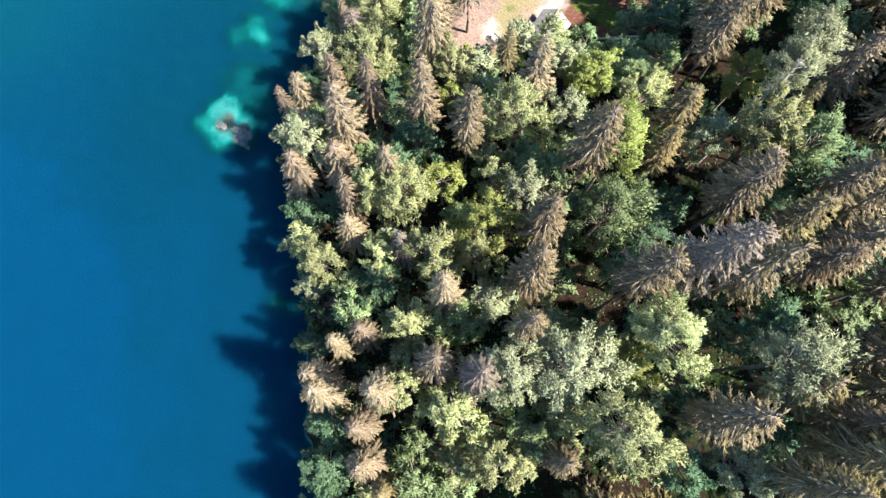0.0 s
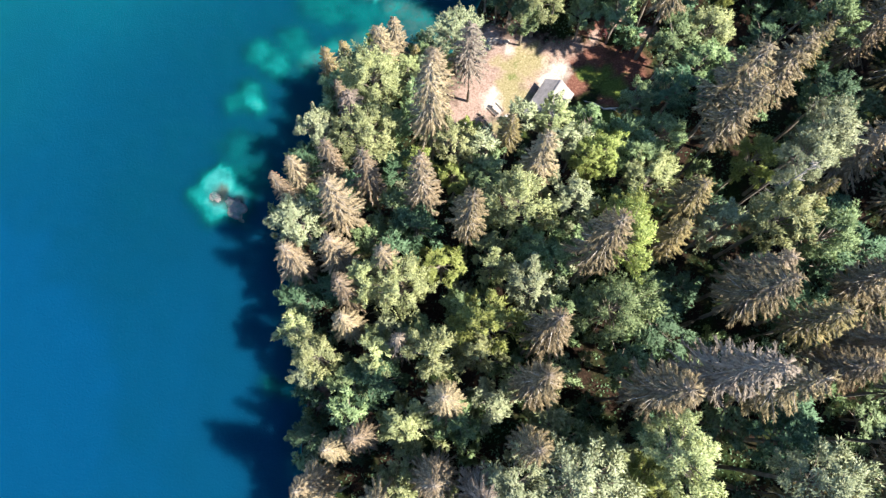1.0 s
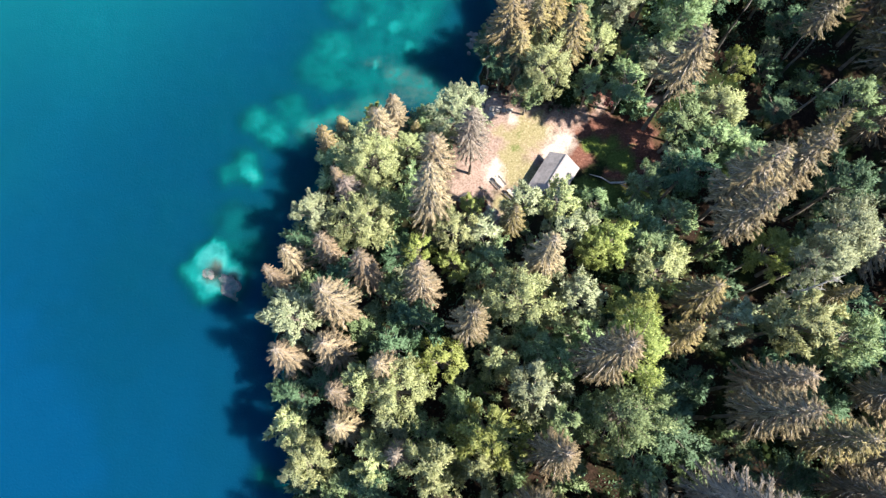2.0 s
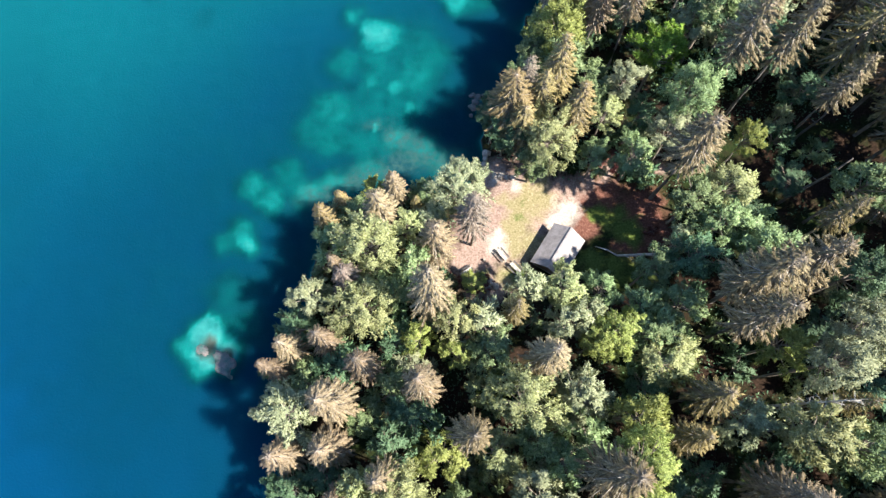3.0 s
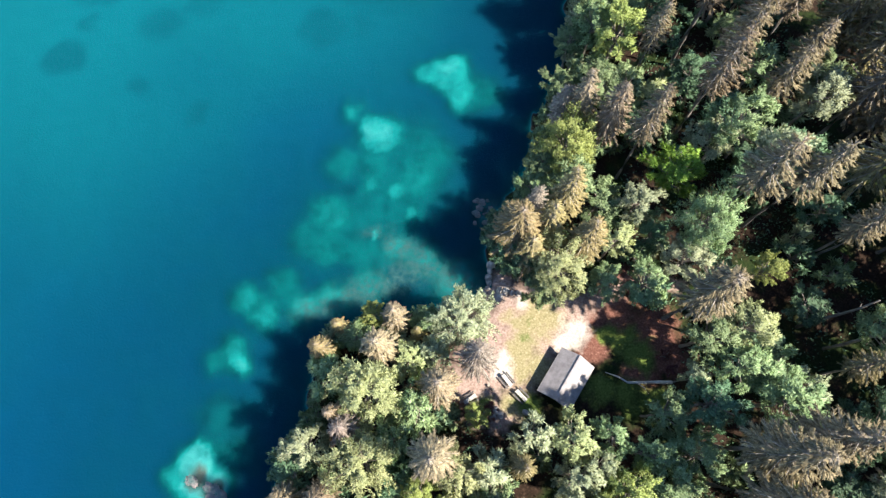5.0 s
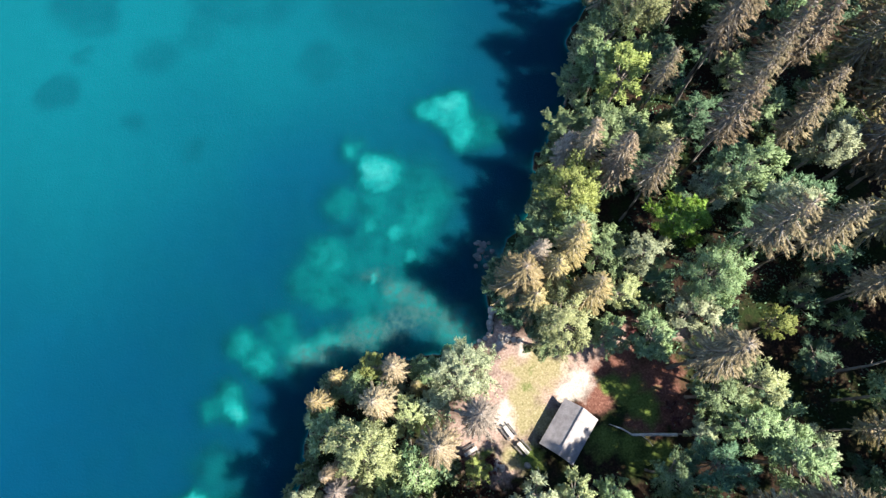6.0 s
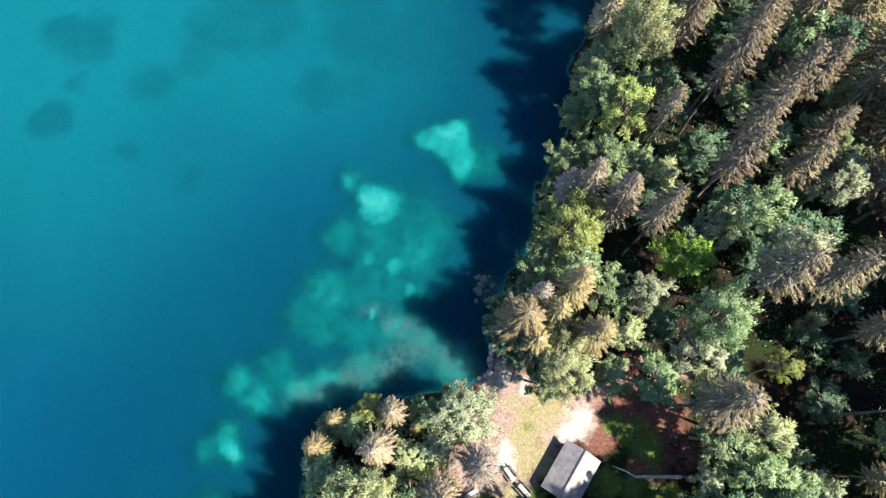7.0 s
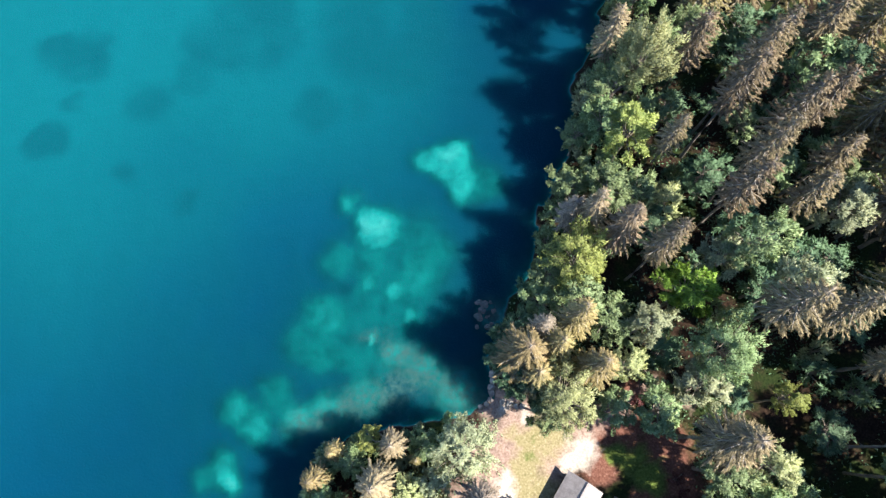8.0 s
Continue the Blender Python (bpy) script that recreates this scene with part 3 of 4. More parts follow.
def plant(kinds, x, y, top, r, tone, tall, wide, category, group, label=""):
    """Sets a copy of one of the kinds at x, y with its top at that height and that crown radius."""
    pick = spots.choice(kinds)
    g = height_at(x, y) - 0.1
    scale = Matrix.Diagonal((r / wide, r / wide, (top - g) / tall, 1))
    m = pose(x, y, g, spots.uniform(-0.7, 0.7), spots.uniform(-0.7, 0.7), spots.uniform(0, 360)) @ scale
    if pick.name in used_kinds:
        ob = copy_thing(pick, m @ Matrix.Diagonal([1 / k for k in pick.scale] + [1]))
    else:
        ob = pick
        used_kinds.add(pick.name)
        ob.matrix_basis = m
    for c in ob.children:
        if c.name.startswith("crown"):
            c.material_slots[0].link = "OBJECT"
            c.material_slots[0].material = FOLIAGE[tone]
    planted.append((x, y, r))
    return tagged(ob, label or SAID[tone], category, group)


def plant_spruces(tone, rows, plain=False):
    for x, y, top, r in rows:
        kinds = PLAIN_SPRUCES if plain else SPRUCES[4:] if tone == "grey" else HIGH_SPRUCES if tone in ("brown", "olive") else SPRUCES[:4]
        plant(kinds, x, y, top, r * (1.42 if tone in ("brown", "olive") else 1.32), tone, 20.0, 3.4, "spruce", "spruces of the lakeside forest")


def plant_leafy(tone, rows, plain=False):
    for x, y, top, r in rows:
        big = r > 2.65 and not plain
        if top > 21.5 and not plain:
            plant(TALL_LEAFY, x, y, top, r * 1.22, tone, 24.0, 3.6, "tree", "broadleaf trees of the forest")
            continue
        plant(PLAIN_LEAFY if plain else BIG_LEAFY if big else LEAFY, x, y, top, r * 1.27, tone, 15.0, 4.3 if big else 2.8, "tree", "broadleaf trees of the forest")


# the wooded point, from its southern end to the clearing
plant_spruces("tan", [(-16.7, 2.2, 19.3, 1.5), (-16.5, 0.6, 19, 1.8), (-14.6, 4.5, 17.8, 1.3), (-11.7, 5.2, 18.6, 1.5), (-10.8, -0.6, 24.5, 1.8), (-13.7, -3.2, 17, 1.6),
                      (-13.6, -6.3, 18, 1.7), (-6, 0.8, 23.8, 1.9), (-3.85, 7, 24.6, 1.7), (-11.7, 15.4, 16, 1.6), (-11.2, 18.3, 19, 1.5), (-7.15, 19.5, 21, 1.6),
                      (-16.2, 22.9, 16.5, 1.7), (-11.9, 22.6, 17, 1.9), (-10.75, 26.6, 21, 2.1), (-15.3, 32.8, 13.6, 1.5), (-16.9, 31, 14.4, 1.1), (-11.1, 32.6, 16.8, 1.4),
                      (-7.55, 29.3, 20.4, 1.5), (-2.46, 26.3, 22.8, 1.7), (-0.5, 34.6, 23.5, 2.1), (1.0, 40.3, 16.4, 1.9)])
plant_spruces("tan", [(-4.1, 45.4, 14.7, 1.8), (-2.3, 48.6, 11.2, 1.4), (8.95, 27.1, 21.7, 1.9), (-9.1, 39.9, 15, 1)])
plant_spruces("gold", [(-10.3, 46.7, 10.5, 1.3), (-8.5, 48.9, 8.2, 1), (-0.2, 46.9, 8.4, 0.8), (-12.6, -8.8, 15, 1.2)])
plant_spruces("grey", [(-2.8, -0.6, 26.5, 2), (-7.1, 12.6, 18.7, 1.3), (-8.3, 38.2, 14.7, 2), (5.4, 42.6, 16.4, 2.0)])
plant_spruces("brown", [(0.95, 21.7, 25, 1.8), (5.1, 10.5, 26.6, 2), (3.4, 6.6, 27, 2), (1.75, 2.25, 27.6, 1.7), (3, -8.6, 20, 1.7), (11.4, 16.9, 26.7, 2.4),
                        (12, 4.3, 29, 2.4)])
plant_spruces("olive", [(7.4, 32.3, 15.6, 1.3)])
plant_leafy("light", [(-5.6, 41.4, 15.8, 2.8), (-7.2, 35, 15.2, 2.8), (-6.7, 18, 18.4, 2.7), (-9.1, 18.8, 17.8, 1.7), (6.2, 23.6, 19, 2.7), (3.3, 19.6, 13.8, 2),
                      (-0.1, 10.5, 18.8, 1.7), (-4.2, 10.8, 19.4, 2.2), (-9.3, 12.2, 15.8, 1.8), (-15.4, 13.2, 14.4, 1.9), (-7.5, 5.4, 15.2, 2.4), (-9.4, -0.7, 18, 1.9),
                      (-5.1, -3, 18, 2.5), (13, -0.4, 24.6, 2.6), (9.2, -0.3, 18.5, 2), (8, -7, 25, 2.7), (12.8, 33.6, 13.5, 1.9), (1.5, 32.6, 14.5, 2),
                      (-1.6, -8.2, 17, 2.4), (4.6, -5.4, 17, 2.2)])
plant_leafy("silver", [(-15.3, 26.4, 15.4, 2.3), (11.6, 23.4, 16.4, 2.2), (6, 15.4, 17.2, 2.4), (-17.4, 12.2, 7.6, 1.4), (0.2, 6.1, 16, 2), (0, -0.4, 23.4, 2.4),
                       (5, -1.3, 23.4, 3.2), (-12.2, 37.1, 13.3, 1.7), (12.2, 30.2, 14.8, 1.7), (14.8, 30.8, 13.1, 1.3)])
plant_leafy("green", [(12.4, 12.1, 20.4, 2.9), (8.9, 17.8, 15.5, 2), (-8.6, 24.8, 10.8, 1.7), (8, 12.6, 17.5, 2.2), (-4.5, 36.5, 12, 1.8), (-0.5, 15.2, 11, 2),
                      (-12.5, 10.5, 12, 2), (4.5, 29, 12.5, 2.2), (7.5, 20, 14, 2.2), (-3, 4.8, 15.5, 2), (1.2, -6.4, 16, 2.3), (13.5, 49.4, 9, 1.8)])
plant_leafy("lime", [(-1.9, 20.2, 11.4, 2.2), (1.1, 29.4, 11.6, 1.5), (1, 12.7, 21, 2.5), (13.8, 17.2, 23.6, 2.2), (10.6, -2.5, 19.8, 1.9), (-2.3, 31.3, 12.6, 1.4),
                     (14.6, 27.9, 14.4, 1.6), (4.5, 37.5, 4.8, 1.2)])
plant_leafy("dark", [(-3.7, 24.3, 14.2, 2.1), (-9.7, 9.9, 14.3, 2.2), (-17, -1.9, 12, 1.7), (-17.8, -6.2, 11, 2.2), (-18, -10, 11, 2.2), (-18.2, 6, 6.5, 1.5),
                     (-16.8, 19.5, 9.5, 1.9), (-13.5, 20.5, 9, 1.8), (-4.5, 32, 10, 2), ])

# the wood east of the clearing
plant_spruces("tan", [(25.7, 12.8, 22.3, 2.1)])
plant_spruces("gold", [(20.4, 18, 17.4, 1.6)])
plant_spruces("grey", [(17.2, 4.9, 31.2, 2.6)])
# the last four are added to shade the wood to their west
plant_spruces("brown", [(20.6, 3.1, 29.5, 2.3), (23, 10.3, 26, 2.4), (15, -7.35, 29, 2.4), (28, 30.3, 25, 2.7), (26.6, 26.8, 25.2, 2.2), (32.1, 30.3, 24.5, 2.4),
                        (27.6, 44.4, 21.3, 2.6), (44.3, 48.2, 20, 1.8), (28.9, 3.3, 23, 2.1), (30.5, -5, 26, 2.2), (34.5, 0.5, 25, 2.1), (34, 10, 23, 2.1), (25.5, -9.5, 26, 2.2)])
plant_spruces("olive", [(22.6, 21.1, 18.5, 2), (27.6, 7.5, 23.6, 2.1), (22.5, -6.2, 25, 2.5), (40.4, 35.4, 17.5, 1.6), (32.8, 18.6, 20.6, 1.2)])
plant_leafy("light", [(20.6, 25, 14.4, 2.3), (29, 17.2, 21.4, 2.5), (32.1, 41, 13.6, 2.2), (15.3, 50.5, 13, 2.8)])
plant_leafy("silver", [(25.4, 18.5, 16.2, 2), (31.9, 22, 21.8, 2.2), (34.7, 23.9, 22, 2.4), (22.2, -4.3, 25.5, 2.7), (26.6, 37.3, 10, 1.3), (36.8, 34, 9.8, 2),
                       (28.9, 49.1, 11.8, 2.2)])
# the one at (22.2, 34.4) is added to shade the cabin roof
plant_leafy("green", [(16.6, 33, 12.2, 1.6), (28.5, 41, 12.6, 2.3), (33.4, 36.5, 11.4, 2.6), (32.7, 15, 20.2, 2.3), (43.7, 38, 17.3, 2.2), (20.2, 30.9, 12, 1.9),
                      (30.6, 37.4, 13, 2.2), (33.6, 33.4, 14.5, 2.6), (22.2, 34.4, 12.5, 1.7), (24, 30, 12.5, 2), (20.6, 27.7, 13.3, 2.4), (24.5, 47.5, 10, 2.2),
                      (20.5, 48.6, 9, 1.8)])
plant_leafy("lime", [(16.4, 28.3, 15, 2), (31.1, 24.5, 16.5, 1.9), (36.4, 46.6, 12.2, 1.3), (16.1, 20.6, 18.4, 1.9)])
plant_leafy("dark", [(40, 29.7, 16.8, 2.3), (19, 23, 9.5, 2.2), (17.5, 10, 13, 2.6), (35.5, 39.5, 7, 2.2), (15, 0.5, 14, 2.4), (26, 4, 14, 2.8), (31, 9, 14, 2.8),
                     (26.6, 34.6, 13.6, 2.2), (37, 24.5, 11, 2.4), (25.2, -2, 15, 2.6), (33, 48, 7, 1.8), (41.5, 42.5, 7, 2)])

# the northern shore
plant_spruces("tan", [(24.5, 65.8, 17.3, 2), (21.9, 68.2, 17.3, 1.6), (29.5, 89.5, 15.5, 1.8)])
plant_spruces("gold", [(17.55, 57.4, 17.6, 1.8), (12, 55, 16, 2.7), (18.5, 52.7, 16.2, 1.9), (12.9, 52.8, 13, 2.1), (15.4, 55.4, 15, 1.7)])
plant_spruces("grey", [(20.3, 69.2, 12.9, 1.8), (14.2, 57.4, 15.3, 1.4)])
# the last four stand out of view, added and raised to shade the lake
plant_spruces("brown", [(35.6, 54.6, 23.2, 2.5), (39.6, 53.5, 23.5, 2.1), (34.8, 66.3, 23.2, 2.1), (38.1, 69.6, 23.4, 1.9), (40.8, 72.5, 25.2, 2), (37.5, 76.6, 23.8, 2.2),
                        (39.7, 79.4, 24, 1.9), (47.5, 69.3, 17.5, 1.9), (42, 65.3, 20, 1.9), (26.7, 62.3, 21.8, 1.7), (31, 74, 18.5, 1.5), (47, 74.5, 21, 2.1),
                        (44, 82, 21, 2.1), (36, 84, 20, 2.2), (51, 84, 20, 2.2), (33, 95.5, 23, 2.1), (35.5, 100, 24, 2.2), (39, 104, 24, 2.2), (37, 96, 22, 2.1)])
plant_leafy("light", [(30.6, 83.5, 20, 2.7), (22, 52.4, 11.8, 1.6)])
plant_leafy("silver", [(47.1, 63.8, 15.4, 2.4), (34.2, 61.3, 13.8, 2.2), (37.5, 56.5, 20, 2.3), (25.3, 56, 12.5, 1.9)])
plant_leafy("green", [(29.4, 86.1, 9.5, 2.4), (24.1, 79.7, 8, 1.7), (17, 63.2, 9.6, 2.2), (36.3, 61.7, 18.2, 2.4), (32.6, 92.4, 20, 2.5), (36.2, 98.2, 19, 2.5),
                      (34, 86.6, 13.5, 3), (28, 82.5, 13, 2.5), (25, 71, 12, 2.3), (21.5, 73.5, 8, 1.9), (31, 80, 11, 2.2), (22, 57.5, 10, 2.2), (38.5, 88, 14, 2.6),
                      (15.5, 60.5, 9, 2), (49.5, 66.5, 13, 2.4), (39.5, 99.5, 17, 2.5), (26.4, 79.2, 12.5, 2.2)])
plant_leafy("lime", [(28.2, 76.7, 14.5, 2.6)])
plant_leafy("dark", [(52.6, 79.5, 16, 2.3), (29.5, 67, 8, 2.2), (39, 58, 9, 2.2), (40.5, 62.5, 9, 2.2), (45, 57, 9, 2.4), (37, 72, 9, 2.2), (27.5, 53.5, 7, 1.8)])

# trees that stand out at the water and in the northern wood
plant_leafy("lime", [(19.5, 63.8, 13.7, 2.9)])
plant_leafy("silver", [(4.6, 47.0, 11.4, 2.9), (0.9, 44.2, 9.6, 1.4)])
plant_leafy("lime", [(-4.6, 49.7, 7.6, 1.2)])
plant_leafy("green", [(1.1, 48.0, 8.2, 1.5), (-7.0, 47.6, 7.0, 1.4)])
plant_leafy("light", [(-1.4, 44.0, 10, 1.5)])
# spruces added out of view, to shade the wood to their north-west
plant_spruces("olive", [(23.5, -11.5, 30, 2.4), (27, -12, 30, 2.4), (29.5, -7.5, 29, 2.4), (33, -3.5, 28, 2.3), (20.2, -13.2, 28, 2.3), (25.5, -16, 30, 2.4)])
plant_leafy("silver", [(17.9, -12.2, 19, 2.1)])
plant_leafy("dark", [(22.4, -10.2, 15, 2.3), (13.3, -11, 17, 2.2), (16.2, -4.2, 14, 2.2), (19.4, -8.2, 14, 2.2)])
plant_leafy("green", [(30.8, 52, 15.8, 2.8)])
plant_leafy("dark", [(10.2, 55.6, 9.5, 1.9), (12.4, 58.2, 9, 1.7), (11.2, 53.6, 10, 1.8), (12.3, 51.7, 9.5, 1.6)])
plant_leafy("vivid", [(29.6, 58.4, 14.2, 2.4)])

# the wood goes on past what is seen, added to shade its eastern edge
plant_spruces("brown", [(48, 36.6, 21, 2.0), (53.5, 44, 22, 2.2), (54.5, 51, 23, 2.3), (52, 63, 22, 2.3), (50.5, 22.5, 22, 2.3)], True)
plant_spruces("olive", [(50.5, 55, 23, 2.3), (53.5, 47.5, 22, 2.2), (55, 68, 22, 2.3), (54, 74, 21, 2.2), (57.5, 78, 22, 2.3), (58.5, 85, 22, 2.4), (51, 27, 22, 2.3), (51, 32, 23, 2.3), (52.5, 39, 23, 2.3)], True)
edge = random.Random(9)
# more unseen spruces, to keep the sun off the eastern floor
for k in range(46):
    x, y = edge.uniform(52, 66), edge.uniform(14, 74)
    if all(math.hypot(x - px, y - py) > 2.3 for px, py, _ in planted):
        plant_spruces(edge.choice(["brown", "olive"]), [(x, y, edge.uniform(20, 26), edge.uniform(2.0, 2.6))], True)
for k in range(90):
    x, y = edge.choice([(edge.uniform(50, 60), edge.uniform(-10, 105)), (edge.uniform(40, 58), edge.uniform(92, 112)), (edge.uniform(-17, 56), edge.uniform(-24, -13)), (edge.uniform(34, 56), edge.uniform(-14, 24))])
    if shore_distance(np.array([x]), np.array([y]))[0] < 3 or 32 < x < 44 and 12 < y < 23 or any(math.hypot(x - px, y - py) < 2.6 for px, py, _ in planted):
        continue
    if edge.random() < 0.6:
        plant_spruces(edge.choice(["brown", "olive", "tan"]), [(x, y, edge.uniform(17, 25), edge.uniform(1.9, 2.6))], True)
    else:
        plant_leafy(edge.choice(["green", "silver", "dark"]), [(x, y, edge.uniform(10, 18), edge.uniform(2.0, 2.8))], True)

# younger trees fill the gaps; shrubs between the stems, none in the clearing
OPEN = [(13, 44, 8.2), (14.5, 35.8, 3.6), (7, 41.2, 4.2), (21, 44, 5.5), (24, 38.5, 5.0), (16, 38, 4.5), (26, 43, 3.5), (-16.3, 12.5, 1.6), (10, 51, 2.5), (59.4, 88.6, 2.0), (38, 46, 4.0), (46, 42.5, 3.2), (48, 48.3, 2.6)]
for k in range(1800):
    x, y = edge.uniform(-18, 55), edge.uniform(-15, 102)
    if shore_distance(np.array([x]), np.array([y]))[0] < 1.2 or any(math.hypot(x - ox, y - oy) < r + 1.6 for ox, oy, r in OPEN):
        continue
    # leaf tone carries the light: paler where sunny, darker in the shaded east
    sunny = x < 16 or y > 55 and x < 32
    if any(math.hypot(x - px, y - py) < (0.42 * r + 1.6 if sunny else 0.55 * r + (2.5 if 14 < y < 60 else 1.5)) for px, py, r in planted):
        continue
    if sunny:
        plant_leafy(edge.choice(["green", "green", "light", "dark", "silver", "green"]), [(x, y, height_at(x, y) + edge.uniform(7.5, 13.0), edge.uniform(1.6, 2.3))], True)
    else:
        plant_leafy(edge.choice(["dark", "dark", "dark", "green"]), [(x, y, height_at(x, y) + edge.uniform(5.5, 10), edge.uniform(1.7, 2.4))], True)

for (ax, ay), (bx, by) in zip(SHORE[3:30], SHORE[4:31]):
    run = math.hypot(bx - ax, by - ay)
    for k in range(int(run / 1.7)):
        t = (k + edge.random()) / max(1, int(run / 1.7))
        off = edge.uniform(0.6, 2.0)
        x, y = ax + (bx - ax) * t + (by - ay) / run * off, ay + (by - ay) * t - (bx - ax) / run * off
        if math.hypot(x - 9, y - 52) < 4.2 or shore_distance(np.array([x]), np.array([y]))[0] < 0.3:
            continue
        plant(SHRUBS, x, y, height_at(x, y) + edge.uniform(1.8, 4.8), edge.uniform(1.0, 1.9), edge.choice(["green", "dark", "silver"]), 2.6, 1.5, "shrub", "undergrowth shrubs", "green leafy shrub overhanging the lake shore")

for x, y, top, r in ((3.1, 38.5, 1.7, 0.7), (2.2, 38.9, 1.9, 0.8), (6.3, 37.9, 1.9, 0.8), (5.7, 37.2, 1.8, 0.8), (26.4, 40.3, 1.9, 0.8), (26.8, 38.6, 1.7, 0.7), (49.5, 47.5, 2.6, 0.6), (46.6, 50.8, 2.6, 0.6), (24.6, 48.6, 1.9, 0.8)):
    plant(SHRUBS, x, y, top, r, "red", 2.6, 1.5, "shrub", "red shrubs by the clearing", "low dark red leafy shrub beside the clearing")

made = 0
while made < 150:
    x, y = edge.uniform(-19, 50), edge.uniform(-14, 92)
    if shore_distance(np.array([x]), np.array([y]))[0] < 0.7 or any(math.hypot(x - ox, y - oy) < r for ox, oy, r in OPEN):
        continue
    made += 1
    near = shore_distance(np.array([x]), np.array([y]))[0] < 3
    plant(SHRUBS, x, y, height_at(x, y) + edge.uniform(1.6, 4.6), edge.uniform(1.0, 2.1), edge.choice(["green", "dark", "green", "dark", "silver"] if not near else ["green", "dark"]), 2.6, 1.5,
          "shrub", "undergrowth shrubs", "green leafy shrub in the forest undergrowth")


def undergrowth():
    """Ferns, seedlings and low herbs all over the forest floor."""
    r = np.random.default_rng(77)
    x, y = r.uniform(-20, 54, 72000), r.uniform(-16, 96, 72000)
    d = shore_distance(x, y)
    ok = d > 0.3
    for ox, oy, rad in OPEN:
        ok &= np.hypot(x - ox, y - oy) > rad * r.uniform(0.75, 1.1, len(x))
    ok &= lattice_noise(x, y, 4.0, 55) + r.uniform(-0.5, 0.5, len(x)) > -0.25
    x, y = x[ok], y[ok]
    n = len(x)
    p = np.stack([x, y, height(x, y) + r.uniform(0.0, 0.35, n)], 1)
    w = unit(r.normal(0, 1, (n, 3)) + np.array([0, 0, 0.3]))
    v, f = kites(p, w, unit(np.cross(w, r.normal(0, 1, (n, 3)))), r.uniform(0.18, 0.48, n), r.uniform(0.1, 0.24, n))
    return tagged(new("undergrowth", mesh_of("undergrowth", v, f, FOLIAGE["dark"])), "low green ferns and herbs on the forest floor", "undergrowth", kind="stuff")


undergrowth()


# ---- the clearing ----
def cabin():
    """A small timber cabin: plank walls, a two-sided shingle roof, door, window and chimney-less ridge."""
    thing = new("cabin", None)
    L, W, eave, ridge = 4.7, 3.3, 1.55, 2.75          # along the ridge, across it
    over, side = 0.42, 0.4
    bm = bmesh.new()
    rows = 12
    for k in range(rows):                             # horizontal boards
        z = 0.1 + (k + 0.5) * (eave - 0.1) / rows
        h = (eave - 0.1) / rows - 0.01
        for y in (-W / 2, W / 2):
            beam(bm, (-L / 2, y, z), (L / 2, y, z), 0.09, h)
        for x in (-L / 2, L / 2):
            beam(bm, (x, -W / 2 + 0.05, z), (x, W / 2 - 0.05, z), 0.085, h)
    for x in (-L / 2, L / 2):                         # gables
        for k in range(6):
            u = (k + 0.5) / 6
            half = W / 2 * (1 - u) - 0.02
            beam(bm, (x, -half, eave + u * (ridge - eave) - 0.1), (x, half, eave + u * (ridge - eave) - 0.1), 0.085, 0.19)
    part("wall", bm, LOG_WALL, thing, "dark weathered board walls")
    bm = bmesh.new()
    beam(bm, (-L / 2 - 0.1, 0, 0.04), (L / 2 + 0.1, 0, 0.04), W + 0.2, 0.3, 0.02)
    part("plinth", bm, ROCK, thing, "grey stone plinth")
    run = W / 2 + side
    drop = (ridge - eave) / (W / 2) * run
    for s in (-1, 1):
        courses, top, low = 20, [], []
        for k in range(courses):                      # each course laps over the one below
            for u, lift in ((k / courses, 0.0), ((k + 1) / courses, 0.016)):
                top.append((s * run * u, ridge + 0.12 - drop * u + lift))
        low = [(s * run, ridge + 0.06 - drop), (0.0, ridge + 0.06)]
        ring = top + low
        v = [(x, y, z) for x in (-L / 2 - over, L / 2 + over) for y, z in ring]
        n = len(ring)
        f = [(k, (k + 1) % n, n + (k + 1) % n, n + k) for k in range(n)] + [tuple(range(n))[::-1], tuple(range(n, 2 * n))]
        part("roof", mesh_of("roof", v, f, ROOF), None, thing, "grey shingle roof slope")
        for x in (-L / 2 - over + 0.03, L / 2 + over - 0.03):
            bm = bmesh.new()
            beam(bm, (x, 0, ridge + 0.02), (x, s * run, ridge + 0.02 - drop), 0.05, 0.16)
            part("bargeboard", bm, LOG_WALL, thing)
    bm = bmesh.new()
    beam(bm, (-L / 2 - over, 0, ridge + 0.14), (L / 2 + over, 0, ridge + 0.14), 0.22, 0.05, 0.012)
    part("ridge_cap", bm, ROOF, thing)
    bm = bmesh.new()
    beam(bm, (L / 2 + 0.07, -0.42, 1.0), (L / 2 + 0.07, 0.42, 1.0), 0.05, 1.75)
    part("door", bm, PLANK, thing, "plain grey plank door")
    for x in (-1.1, 1.1):
        bm = bmesh.new()
        beam(bm, (x - 0.35, W / 2 + 0.06, 0.95), (x + 0.35, W / 2 + 0.06, 0.95), 0.05, 0.6)
        part("shutter", bm, PLANK, thing, "closed plank window shutter")
    thing.matrix_basis = pose(14.88, 39.6, height_at(14.88, 39.6) - 0.1, 0, 0, 47.5)
    return tagged(thing, "small dark timber cabin with grey shingle gable roof in clearing", "cabin")


